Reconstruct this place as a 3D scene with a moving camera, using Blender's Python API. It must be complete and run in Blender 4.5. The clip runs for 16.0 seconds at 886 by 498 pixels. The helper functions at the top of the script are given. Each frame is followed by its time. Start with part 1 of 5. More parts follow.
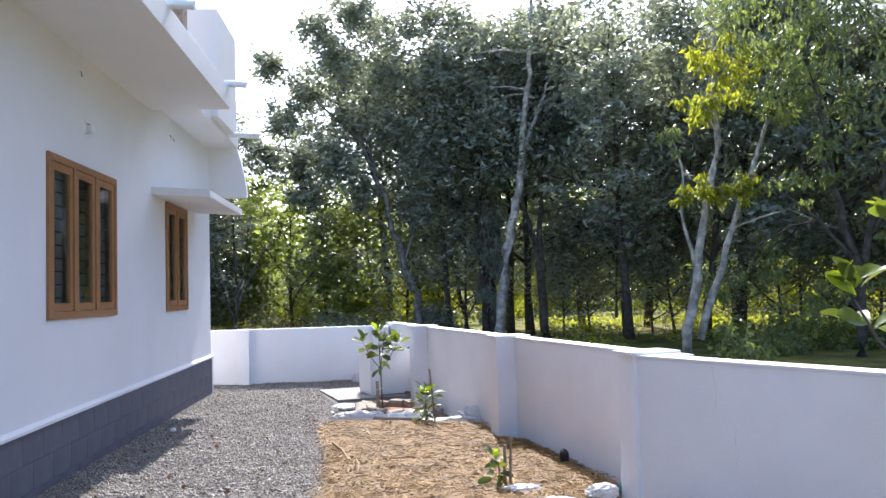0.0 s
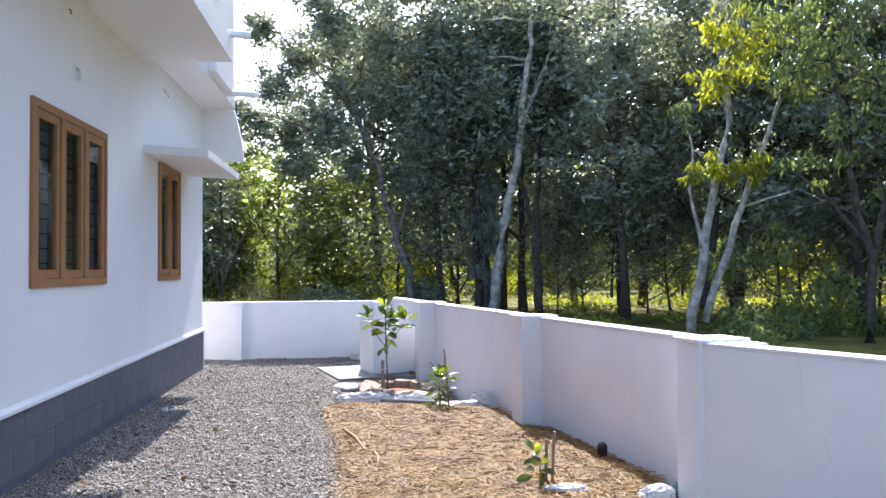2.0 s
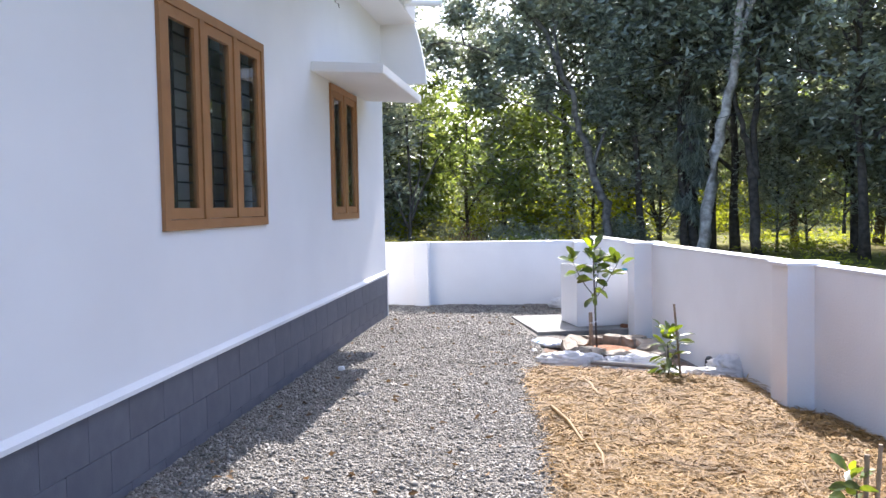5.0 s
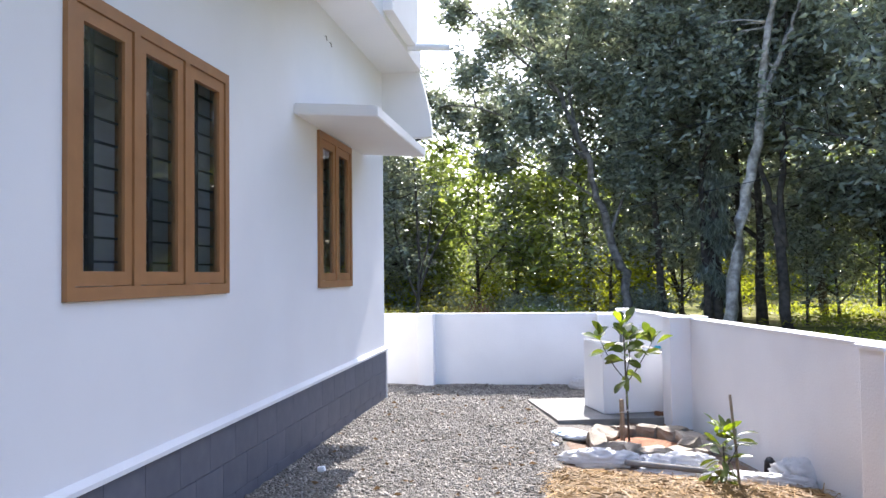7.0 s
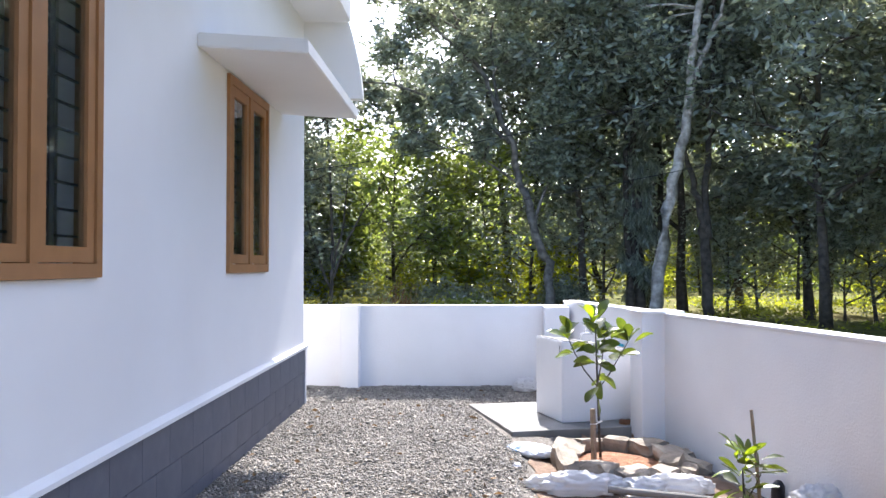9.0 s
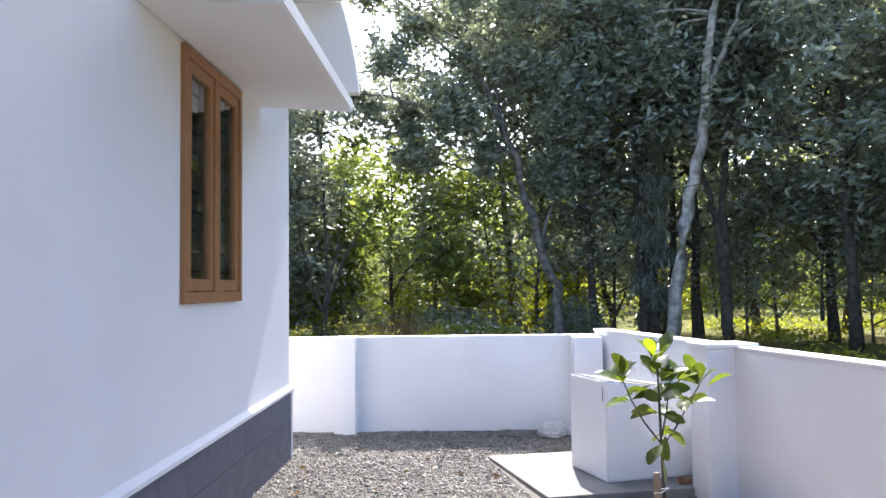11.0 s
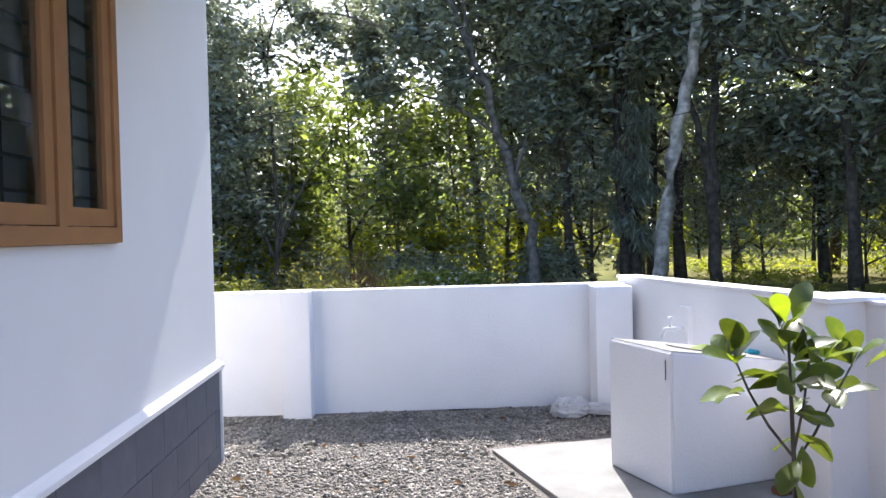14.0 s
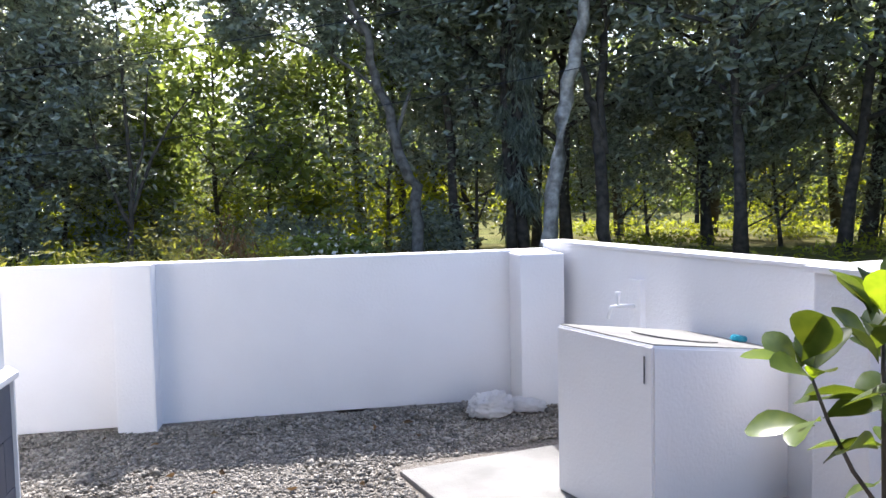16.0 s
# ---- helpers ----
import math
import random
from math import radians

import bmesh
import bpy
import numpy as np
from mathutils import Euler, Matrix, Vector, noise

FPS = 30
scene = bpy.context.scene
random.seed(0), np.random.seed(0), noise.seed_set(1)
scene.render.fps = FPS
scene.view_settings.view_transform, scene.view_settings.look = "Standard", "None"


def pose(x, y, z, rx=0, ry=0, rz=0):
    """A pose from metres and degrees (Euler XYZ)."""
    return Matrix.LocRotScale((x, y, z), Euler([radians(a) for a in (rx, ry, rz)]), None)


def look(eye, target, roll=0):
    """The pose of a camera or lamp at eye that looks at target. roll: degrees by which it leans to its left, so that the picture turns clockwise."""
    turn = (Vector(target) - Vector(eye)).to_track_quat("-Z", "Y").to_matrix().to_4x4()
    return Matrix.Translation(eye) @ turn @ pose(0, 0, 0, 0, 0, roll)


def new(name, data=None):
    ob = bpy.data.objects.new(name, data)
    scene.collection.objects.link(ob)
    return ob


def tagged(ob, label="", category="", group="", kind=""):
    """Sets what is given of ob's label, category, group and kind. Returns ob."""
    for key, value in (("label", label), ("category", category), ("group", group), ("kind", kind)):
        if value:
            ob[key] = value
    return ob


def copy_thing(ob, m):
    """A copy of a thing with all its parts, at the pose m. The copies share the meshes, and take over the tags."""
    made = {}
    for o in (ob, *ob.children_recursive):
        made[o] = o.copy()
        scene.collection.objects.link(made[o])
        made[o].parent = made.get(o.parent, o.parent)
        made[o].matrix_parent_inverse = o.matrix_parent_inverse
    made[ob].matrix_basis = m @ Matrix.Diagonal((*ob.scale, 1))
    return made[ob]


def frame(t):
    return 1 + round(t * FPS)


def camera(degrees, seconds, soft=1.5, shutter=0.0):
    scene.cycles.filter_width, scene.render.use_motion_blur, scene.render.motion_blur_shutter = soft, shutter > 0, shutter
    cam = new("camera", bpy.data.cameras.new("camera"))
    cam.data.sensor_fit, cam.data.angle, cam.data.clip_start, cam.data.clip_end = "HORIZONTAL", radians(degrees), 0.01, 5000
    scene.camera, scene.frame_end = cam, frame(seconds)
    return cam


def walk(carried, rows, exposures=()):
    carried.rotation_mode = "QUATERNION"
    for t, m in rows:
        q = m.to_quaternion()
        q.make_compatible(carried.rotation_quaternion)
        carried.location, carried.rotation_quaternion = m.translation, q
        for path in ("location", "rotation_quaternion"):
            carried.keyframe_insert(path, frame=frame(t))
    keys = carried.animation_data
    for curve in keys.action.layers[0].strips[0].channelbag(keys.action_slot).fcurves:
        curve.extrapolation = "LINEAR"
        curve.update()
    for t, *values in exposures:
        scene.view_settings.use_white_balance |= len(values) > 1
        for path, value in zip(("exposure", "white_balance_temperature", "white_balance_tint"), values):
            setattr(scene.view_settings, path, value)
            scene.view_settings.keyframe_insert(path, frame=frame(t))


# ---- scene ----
cam = camera(57.1, 16.0)
PATH = [
    (0, (2.85, -13.782, 1.551), (3.001, -11.791, 1.659), -1.6),
    (0.5, (2.74, -13.564, 1.534), (3.166, -11.613, 1.63), -1.3),
    (1, (2.552, -13.451, 1.543), (2.894, -11.481, 1.617), -0.5),
    (1.5, (2.517, -13.241, 1.511), (2.705, -11.25, 1.555), -0.2),
    (2, (2.487, -12.987, 1.55), (2.683, -10.997, 1.597), -0.3),
    (2.5, (2.379, -12.68, 1.573), (2.584, -10.693, 1.678), -0.3),
    (3, (2.345, -12.406, 1.551), (2.542, -10.419, 1.659), -0.4),
    (3.5, (2.343, -12.1, 1.538), (2.498, -10.109, 1.653), -0.4),
    (4, (2.278, -11.784, 1.534), (2.412, -9.789, 1.589), -0.8),
    (4.5, (2.284, -11.5, 1.505), (2.363, -9.506, 1.378), -1.1),
    (5, (2.309, -11.244, 1.535), (2.047, -9.264, 1.431), -1.0),
    (5.2, (2.309, -11.139, 1.529), (1.957, -9.173, 1.436), -0.9),
    (7.3, (2.155, -9.77, 1.51), (1.901, -7.787, 1.582), -0.7),
    (7.5, (2.111, -9.64, 1.492), (1.895, -7.653, 1.56), -0.8),
    (8, (2.049, -9.268, 1.479), (1.866, -7.277, 1.529), -0.7),
    (8.5, (1.894, -8.919, 1.472), (1.767, -6.924, 1.513), -0.2),
    (9, (1.745, -8.608, 1.472), (1.684, -6.61, 1.512), -0.0),
    (11.3, (1.541, -7.015, 1.492), (1.494, -5.018, 1.598), -0.7),
    (11.5, (1.523, -6.898, 1.463), (1.481, -4.902, 1.574), -0.8),
    (12, (1.433, -6.54, 1.447), (1.413, -4.543, 1.551), -1.1),
    (12.5, (1.428, -6.168, 1.428), (1.417, -4.168, 1.453), -1.2),
    (13, (1.356, -5.811, 1.423), (1.364, -3.811, 1.419), -1.1),
    (13.5, (1.293, -5.523, 1.422), (1.324, -3.523, 1.407), -1.3),
    (14, (1.311, -5.171, 1.431), (1.365, -3.173, 1.388), -1.3),
    (14.5, (1.294, -4.866, 1.389), (1.382, -2.869, 1.329), -1.1),
    (15, (1.243, -4.495, 1.439), (1.505, -2.514, 1.355), -1.0),
    (15.5, (1.239, -4.127, 1.402), (1.571, -2.157, 1.3), -1.3),
    (16, (1.268, -3.817, 1.372), (1.626, -1.854, 1.235), -1.2),
]
walk(cam, [(t, look(eye, target, roll)) for t, eye, target, roll in PATH],
     ((0, 1.3, 5750, 15), (2, 1.43, 5750, 15), (4.5, 1.58, 5800, 15), (9, 1.63, 5850, 14), (12.5, 1.48, 5850, 14), (16, 1.37, 5850, 14)))

# ---- world, sun and exposure ----
SUN_TO = Vector((0.042, 0.92, 1.0)).normalized()
world = bpy.data.worlds.new("sky")
scene.world = world
world.use_nodes = True
wn, wl = world.node_tree.nodes, world.node_tree.links
wn.clear()
sky = wn.new("ShaderNodeTexSky")
sky.sky_type = "NISHITA"
sky.sun_disc = False
sky.sun_elevation = math.asin(SUN_TO.z)
sky.sun_rotation = math.atan2(SUN_TO.x, SUN_TO.y)
sky.air_density, sky.dust_density, sky.ozone_density = 1.0, 3.0, 1.0
bg = wn.new("ShaderNodeBackground")
bg.inputs["Strength"].default_value = 0.15
wo = wn.new("ShaderNodeOutputWorld")
wl.new(sky.outputs[0], bg.inputs[0])
wl.new(bg.outputs[0], wo.inputs[0])
sun = new("sun", bpy.data.lights.new("sun", "SUN"))
sun.data.energy, sun.data.angle, sun.data.color = 4.7, radians(0.53), (1.0, 0.93, 0.82)
sun.matrix_world = look((0, 0, 30), Vector((0, 0, 30)) - SUN_TO)

# ---- materials ----


def material(name, stops, scale=5.0, detail=6.0, rough=0.8, bump=0.0, bump_scale=60.0, island=0.0, obj_rand=0.0,
             metallic=0.0, translucent=0.0, spec=0.5, bump_dist=0.01, stain=None, transl_tint=(1, 1, 1)):
    """Noise between colour stops, fine relief, random tint per island or object, and optional leaf translucency."""
    m = bpy.data.materials.new(name)
    m.use_nodes = True
    n, l = m.node_tree.nodes, m.node_tree.links
    b = n["Principled BSDF"]
    out = n["Material Output"]
    geo = n.new("ShaderNodeTexCoord")
    tex = n.new("ShaderNodeTexNoise")
    tex.inputs["Scale"].default_value, tex.inputs["Detail"].default_value = scale, detail
    l.new(geo.outputs["Object"], tex.inputs["Vector"])
    ramp = n.new("ShaderNodeValToRGB")
    els = ramp.color_ramp.elements
    while len(els) < len(stops):
        els.new(0.5)
    for e, (p, c) in zip(els, stops):
        e.position, e.color = p, (*c, 1)
    l.new(tex.outputs["Fac"], ramp.inputs[0])
    colour = ramp.outputs[0]
    if stain:
        sc, amount, tint = stain
        t2 = n.new("ShaderNodeTexNoise")
        t2.inputs["Scale"].default_value, t2.inputs["Detail"].default_value = sc, 4
        l.new(geo.outputs["Object"], t2.inputs["Vector"])
        r2 = n.new("ShaderNodeMapRange")
        r2.inputs[1].default_value, r2.inputs[2].default_value = 0.45, 0.75
        r2.inputs[3].default_value, r2.inputs[4].default_value = 0.0, amount
        l.new(t2.outputs["Fac"], r2.inputs[0])
        mx = n.new("ShaderNodeMix")
        mx.data_type = "RGBA"
        l.new(r2.outputs[0], mx.inputs[0])
        l.new(colour, mx.inputs[6])
        mx.inputs[7].default_value = (*tint, 1)
        colour = mx.outputs[2]
    if island or obj_rand:
        if island:
            rnd = n.new("ShaderNodeNewGeometry").outputs["Random Per Island"]
        else:
            rnd = n.new("ShaderNodeObjectInfo").outputs["Random"]
        amt = island or obj_rand
        mr = n.new("ShaderNodeMapRange")
        mr.inputs[3].default_value, mr.inputs[4].default_value = 1 - amt, 1 + amt
        l.new(rnd, mr.inputs[0])
        hsv = n.new("ShaderNodeHueSaturation")
        l.new(mr.outputs[0], hsv.inputs["Value"])
        l.new(colour, hsv.inputs["Color"])
        colour = hsv.outputs[0]
    l.new(colour, b.inputs["Base Color"])
    b.inputs["Roughness"].default_value = rough
    b.inputs["Metallic"].default_value = metallic
    b.inputs["Specular IOR Level"].default_value = spec
    if bump:
        bt = n.new("ShaderNodeTexNoise")
        bt.inputs["Scale"].default_value, bt.inputs["Detail"].default_value = bump_scale, 5
        l.new(geo.outputs["Object"], bt.inputs["Vector"])
        bp = n.new("ShaderNodeBump")
        bp.inputs["Strength"].default_value, bp.inputs["Distance"].default_value = bump, bump_dist
        l.new(bt.outputs["Fac"], bp.inputs["Height"])
        l.new(bp.outputs[0], b.inputs["Normal"])
    if translucent:
        tr = n.new("ShaderNodeBsdfTranslucent")
        tm = n.new("ShaderNodeMix")
        tm.data_type, tm.blend_type = "RGBA", "MULTIPLY"
        tm.inputs[0].default_value = 1.0
        l.new(colour, tm.inputs[6])
        tm.inputs[7].default_value = (*transl_tint, 1)
        l.new(tm.outputs[2], tr.inputs["Color"])
        ms = n.new("ShaderNodeMixShader")
        ms.inputs[0].default_value = translucent
        l.new(b.outputs[0], ms.inputs[1])
        l.new(tr.outputs[0], ms.inputs[2])
        l.new(ms.outputs[0], out.inputs["Surface"])
    return m


def glass_material():
    m = bpy.data.materials.new("window_glass")
    m.use_nodes = True
    b = m.node_tree.nodes["Principled BSDF"]
    b.inputs["Base Color"].default_value = (0.85, 0.9, 0.9, 1)
    b.inputs["Roughness"].default_value = 0.02
    b.inputs["Transmission Weight"].default_value = 1.0
    b.inputs["IOR"].default_value = 1.5
    return m


M_WHITE = material("white_paint", [(0.3, (0.67, 0.67, 0.683)), (0.7, (0.713, 0.713, 0.722))], 1.2, 6, 0.75, 0.25, 120, stain=(0.7, 0.25, (0.626, 0.609, 0.6)), bump_dist=0.003)
M_WALLW = material("boundary_paint", [(0.3, (0.76, 0.755, 0.77)), (0.7, (0.82, 0.815, 0.825))], 1.5, 8, 0.8, 0.4, 60, stain=(1.3, 0.3, (0.7, 0.67, 0.66)), bump_dist=0.006)
M_GREY = material("grey_plinth_paint", [(0.3, (0.0827, 0.0887, 0.115)), (0.7, (0.109, 0.115, 0.141))], 6, 6, 0.6, 0.35, 90, obj_rand=0.06, stain=(3, 0.3, (0.135, 0.135, 0.15)), bump_dist=0.004)
M_FRAME = material("ochre_frame_paint", [(0.3, (0.261, 0.126, 0.0478)), (0.7, (0.313, 0.152, 0.0592))], 8, 6, 0.45, 0.15, 80, bump_dist=0.002)
M_IRON = material("dark_iron", [(0.3, (0.02, 0.022, 0.03)), (0.7, (0.035, 0.037, 0.045))], 20, 3, 0.5, metallic=0.3)
M_GLASS = glass_material()
# pale surface added behind the windows to brighten the panes
M_BACKING = material("pale_backing", [(0.3, (0.574, 0.557, 0.557)), (0.7, (0.661, 0.644, 0.644))], 2, 4, 0.9)
M_CONC = material("concrete", [(0.3, (0.16, 0.154, 0.142)), (0.7, (0.272, 0.263, 0.244))], 3, 8, 0.85, 0.5, 80, stain=(2.0, 0.7, (0.122, 0.112, 0.101)))
M_GROUND = material("gravel_bed", [(0.3, (0.087, 0.0766, 0.0635)), (0.5, (0.161, 0.144, 0.122)), (0.7, (0.235, 0.213, 0.183))], 55, 4, 0.95, 1.0, 60, bump_dist=0.02, stain=(0.8, 0.4, (0.191, 0.157, 0.117)))
M_STONE = material("gravel_stone", [(0.3, (0.187, 0.17, 0.145)), (0.7, (0.304, 0.277, 0.238))], 9, 4, 0.9, island=0.5)
M_SOIL = material("bare_soil", [(0.3, (0.104, 0.0653, 0.0418)), (0.7, (0.217, 0.144, 0.0957))], 7, 8, 0.95, 1.0, 40, bump_dist=0.02)
M_REDSOIL = material("red_soil", [(0.3, (0.174, 0.074, 0.0348)), (0.7, (0.296, 0.135, 0.0653))], 14, 8, 0.95, 1.0, 40, bump_dist=0.02)
M_STRAW = material("straw", [(0.3, (0.165, 0.088, 0.018)), (0.7, (0.285, 0.163, 0.037))], 3, 4, 0.7, island=0.45)
M_STRAWBED = material("straw_mat", [(0.3, (0.085, 0.042, 0.009)), (0.5, (0.155, 0.083, 0.018)), (0.7, (0.235, 0.132, 0.032))], 40, 6, 0.9, 1.0, 70, bump_dist=0.02)
M_LAND = material("forest_floor", [(0.3, (0.05, 0.06, 0.018)), (0.5, (0.12, 0.13, 0.03)), (0.7, (0.19, 0.19, 0.05))], 1.2, 10, 0.95, 1.0, 12, bump_dist=0.05, stain=(0.25, 0.7, (0.16, 0.11, 0.055)), spec=0.1)
M_BARK_P = material("pale_bark", [(0.35, (0.19, 0.17, 0.15)), (0.5, (0.33, 0.31, 0.28)), (0.65, (0.52, 0.49, 0.45))], 5, 8, 0.9, 0.8, 22, bump_dist=0.02)
M_BARK_M = material("grey_bark", [(0.35, (0.075, 0.068, 0.06)), (0.65, (0.22, 0.205, 0.185))], 6, 8, 0.9, 0.8, 22, bump_dist=0.02)
M_BARK_D = material("dark_bark", [(0.35, (0.035, 0.03, 0.025)), (0.65, (0.10, 0.085, 0.07))], 6, 8, 0.9, 0.8, 22, bump_dist=0.02)
M_LEAF_D = material("dark_green_leaf", [(0.3, (0.165, 0.20, 0.172)), (0.7, (0.21, 0.245, 0.20))], 0.6, 3, 0.3, island=0.5, translucent=0.3, transl_tint=(2.3, 2.1, 1.3), spec=0.9)
M_LEAF_M = material("mid_green_leaf", [(0.3, (0.12, 0.165, 0.06)), (0.7, (0.18, 0.22, 0.075))], 0.6, 3, 0.4, island=0.45, translucent=0.5, transl_tint=(2.2, 2.05, 0.9))
M_LEAF_Y = material("yellow_green_leaf", [(0.3, (0.17, 0.20, 0.02)), (0.7, (0.27, 0.29, 0.035))], 0.8, 3, 0.5, island=0.4, translucent=0.55, transl_tint=(2.1, 2.0, 0.9))
M_LEAF_L = material("light_green_leaf", [(0.3, (0.14, 0.18, 0.075)), (0.7, (0.19, 0.225, 0.09))], 0.8, 3, 0.4, island=0.4, translucent=0.4, transl_tint=(1.8, 1.8, 0.9))
M_LEAF_J = material("glossy_green_leaf", [(0.3, (0.0566, 0.0914, 0.0218)), (0.7, (0.1, 0.135, 0.0305))], 3, 3, 0.3, obj_rand=0.5, translucent=0.36, transl_tint=(1.9, 1.7, 0.4))
M_LEAF_JY = material("fresh_yellow_leaf", [(0.3, (0.148, 0.226, 0.0174)), (0.7, (0.226, 0.296, 0.0261))], 3, 3, 0.35, obj_rand=0.35, translucent=0.5, transl_tint=(1.5, 1.4, 0.35))
M_STAKE = material("weathered_stick", [(0.3, (0.191, 0.139, 0.0957)), (0.7, (0.313, 0.244, 0.174))], 12, 6, 0.85, 0.4, 60)
M_BAG = material("white_plastic_bag", [(0.3, (0.749, 0.749, 0.759)), (0.7, (0.824, 0.824, 0.834))], 6, 4, 0.4, 0.6, 25, bump_dist=0.01, translucent=0.4)
M_BAGB = material("printed_blue_bag", [(0.42, (0.217, 0.365, 0.522)), (0.5, (0.652, 0.679, 0.713)), (0.6, (0.696, 0.713, 0.739))], 9, 3, 0.4, 0.5, 25)
M_BLACK = material("black_plastic", [(0.3, (0.012, 0.012, 0.014)), (0.7, (0.025, 0.025, 0.028))], 10, 3, 0.4)
M_LATER = material("laterite_stone", [(0.3, (0.20, 0.165, 0.125)), (0.7, (0.38, 0.325, 0.255))], 7, 8, 0.9, 0.8, 40, obj_rand=0.2)
M_CLAD = material("brown_stone_cladding", [(0.3, (0.12, 0.085, 0.06)), (0.7, (0.28, 0.21, 0.15))], 12, 6, 0.85, 0.7, 40)
M_PVC = material("white_plastic_pipe", [(0.3, (0.644, 0.652, 0.67)), (0.7, (0.696, 0.705, 0.722))], 6, 3, 0.4)

# ---- mesh helpers ----


def link(name, bm, mat, parent=None, label="", smooth=False):
    me = bpy.data.meshes.new(name)
    bm.normal_update()
    bm.to_mesh(me)
    bm.free()
    me.materials.append(mat)
    if smooth:
        me.polygons.foreach_set("use_smooth", [True] * len(me.polygons))
    ob = new(name, me)
    ob.parent = parent
    if label:
        ob["label"] = label
    return ob


def part(name, bm, mat, parent, label="", smooth=False):
    return link(name, bm, mat, parent, label, smooth)


def empty(name, at, label, category, group="", kind=""):
    ob = new(name)
    ob.location = at
    return tagged(ob, label, category, group, kind)


def slab(bm, x0, x1, y0, y1, z0, z1, m=None):
    v = [bm.verts.new((x, y, z)) for z in (z0, z1) for y in (y0, y1) for x in (x0, x1)]
    for q in ((0, 2, 3, 1), (4, 5, 7, 6), (0, 1, 5, 4), (2, 6, 7, 3), (0, 4, 6, 2), (1, 3, 7, 5)):
        bm.faces.new([v[i] for i in q])
    if m is not None:
        bmesh.ops.transform(bm, matrix=m, verts=v)
    return v


def box(x0, x1, y0, y1, z0, z1, bevel=0.0, m=None):
    bm = bmesh.new()
    slab(bm, x0, x1, y0, y1, z0, z1)
    if bevel:
        bmesh.ops.bevel(bm, geom=bm.edges[:], offset=bevel, segments=2, affect="EDGES", profile=0.7)
    if m is not None:
        bm.transform(m)
    return bm


def prism(points, z0, z1, bevel=0.0):
    """An upright prism over a plan outline given anticlockwise."""
    bm = bmesh.new()
    lo = [bm.verts.new((x, y, z0)) for x, y in points]
    hi = [bm.verts.new((x, y, z1)) for x, y in points]
    bm.faces.new(lo[::-1])
    bm.faces.new(hi)
    for i in range(len(points)):
        j = (i + 1) % len(points)
        bm.faces.new((lo[i], lo[j], hi[j], hi[i]))
    if bevel:
        bmesh.ops.bevel(bm, geom=bm.edges[:], offset=bevel, segments=2, affect="EDGES", profile=0.7)
    return bm


def tube(bm, pts, radii, sides=8, cap=True):
    """A tapered tube along points."""
    rings = []
    for i, p in enumerate(pts):
        d = (Vector(pts[min(i + 1, len(pts) - 1)]) - Vector(pts[max(i - 1, 0)])).normalized()
        u = d.orthogonal().normalized() if abs(d.z) < 0.95 else Vector((1, 0, 0)).cross(d).normalized()
        w = d.cross(u)
        rings.append([bm.verts.new(Vector(p) + radii[i] * (math.cos(a) * u + math.sin(a) * w)) for a in (k * math.tau / sides for k in range(sides))])
    for a, b in zip(rings, rings[1:]):
        # align rings to the least twist
        best = min(range(sides), key=lambda s: (a[0].co - b[s].co).length)
        b[:] = b[best:] + b[:best]
        for k in range(sides):
            bm.faces.new((a[k], a[(k + 1) % sides], b[(k + 1) % sides], b[k]))
    if cap:
        bm.faces.new(rings[0][::-1])
        bm.faces.new(rings[-1])


def raw_mesh(name, verts, faces, mat, smooth=False):
    me = bpy.data.meshes.new(name)
    verts, faces = np.asarray(verts, np.float32), np.asarray(faces, np.int32)
    k = faces.shape[1]
    me.vertices.add(len(verts))
    me.vertices.foreach_set("co", verts.ravel())
    me.loops.add(faces.size)
    me.loops.foreach_set("vertex_index", faces.ravel())
    me.polygons.add(len(faces))
    me.polygons.foreach_set("loop_start", np.arange(0, faces.size, k, dtype=np.int32))
    me.polygons.foreach_set("loop_total", np.full(len(faces), k, np.int32))
    if smooth:
        me.polygons.foreach_set("use_smooth", np.ones(len(faces), bool))
    me.update(calc_edges=True)
    me.validate()
    me.materials.append(mat)
    return me


def unit(a):
    return a / np.maximum(np.linalg.norm(a, axis=-1, keepdims=True), 1e-9)


def leaf_arrays(rng, centres, length, width, droop=0.3, spread=1.0, fold=0.25):
    """One pointed leaf at each centre, folded along its midrib."""
    n = len(centres)
    d = rng.normal(size=(n, 3))
    d[:, 2] = d[:, 2] * 0.5 * spread - droop
    d = unit(d)
    s = unit(np.cross(d, rng.normal(size=(n, 3))))
    up = np.cross(s, d)
    ln = length * rng.uniform(0.6, 1.3, (n, 1))
    wd = width * rng.uniform(0.7, 1.25, (n, 1))
    mid = centres + d * ln * 0.45 + up * fold * wd
    v = np.stack([centres, mid - s * wd / 2, centres + d * ln - up * 0.1 * ln, mid + s * wd / 2], 1)
    f = np.arange(n)[:, None, None] * 4 + np.array([[0, 2, 1], [0, 3, 2]])[None]
    return v.reshape(-1, 3), f.reshape(-1, 3)


def gz(x, y):
    """Ground level of the yard: it falls away from the house, levels out at the back wall, with a dip round the planted ring."""
    dip = np.clip((x - 2.0) / 0.4, 0, 1) * np.clip((y + 3.6) / 0.5, 0, 1) * np.clip((-1.29 + 0.24 * (x - 2.14) - y) / 0.08, 0, 1)
    return -0.025 * np.clip(x, 0, 5) * np.clip((1.1 - y) / 0.8, 0, 1) - 0.085 * dip


def ground_z(x, y):
    return float(gz(x, y))

# ---- large structure: ground, boundary walls ----


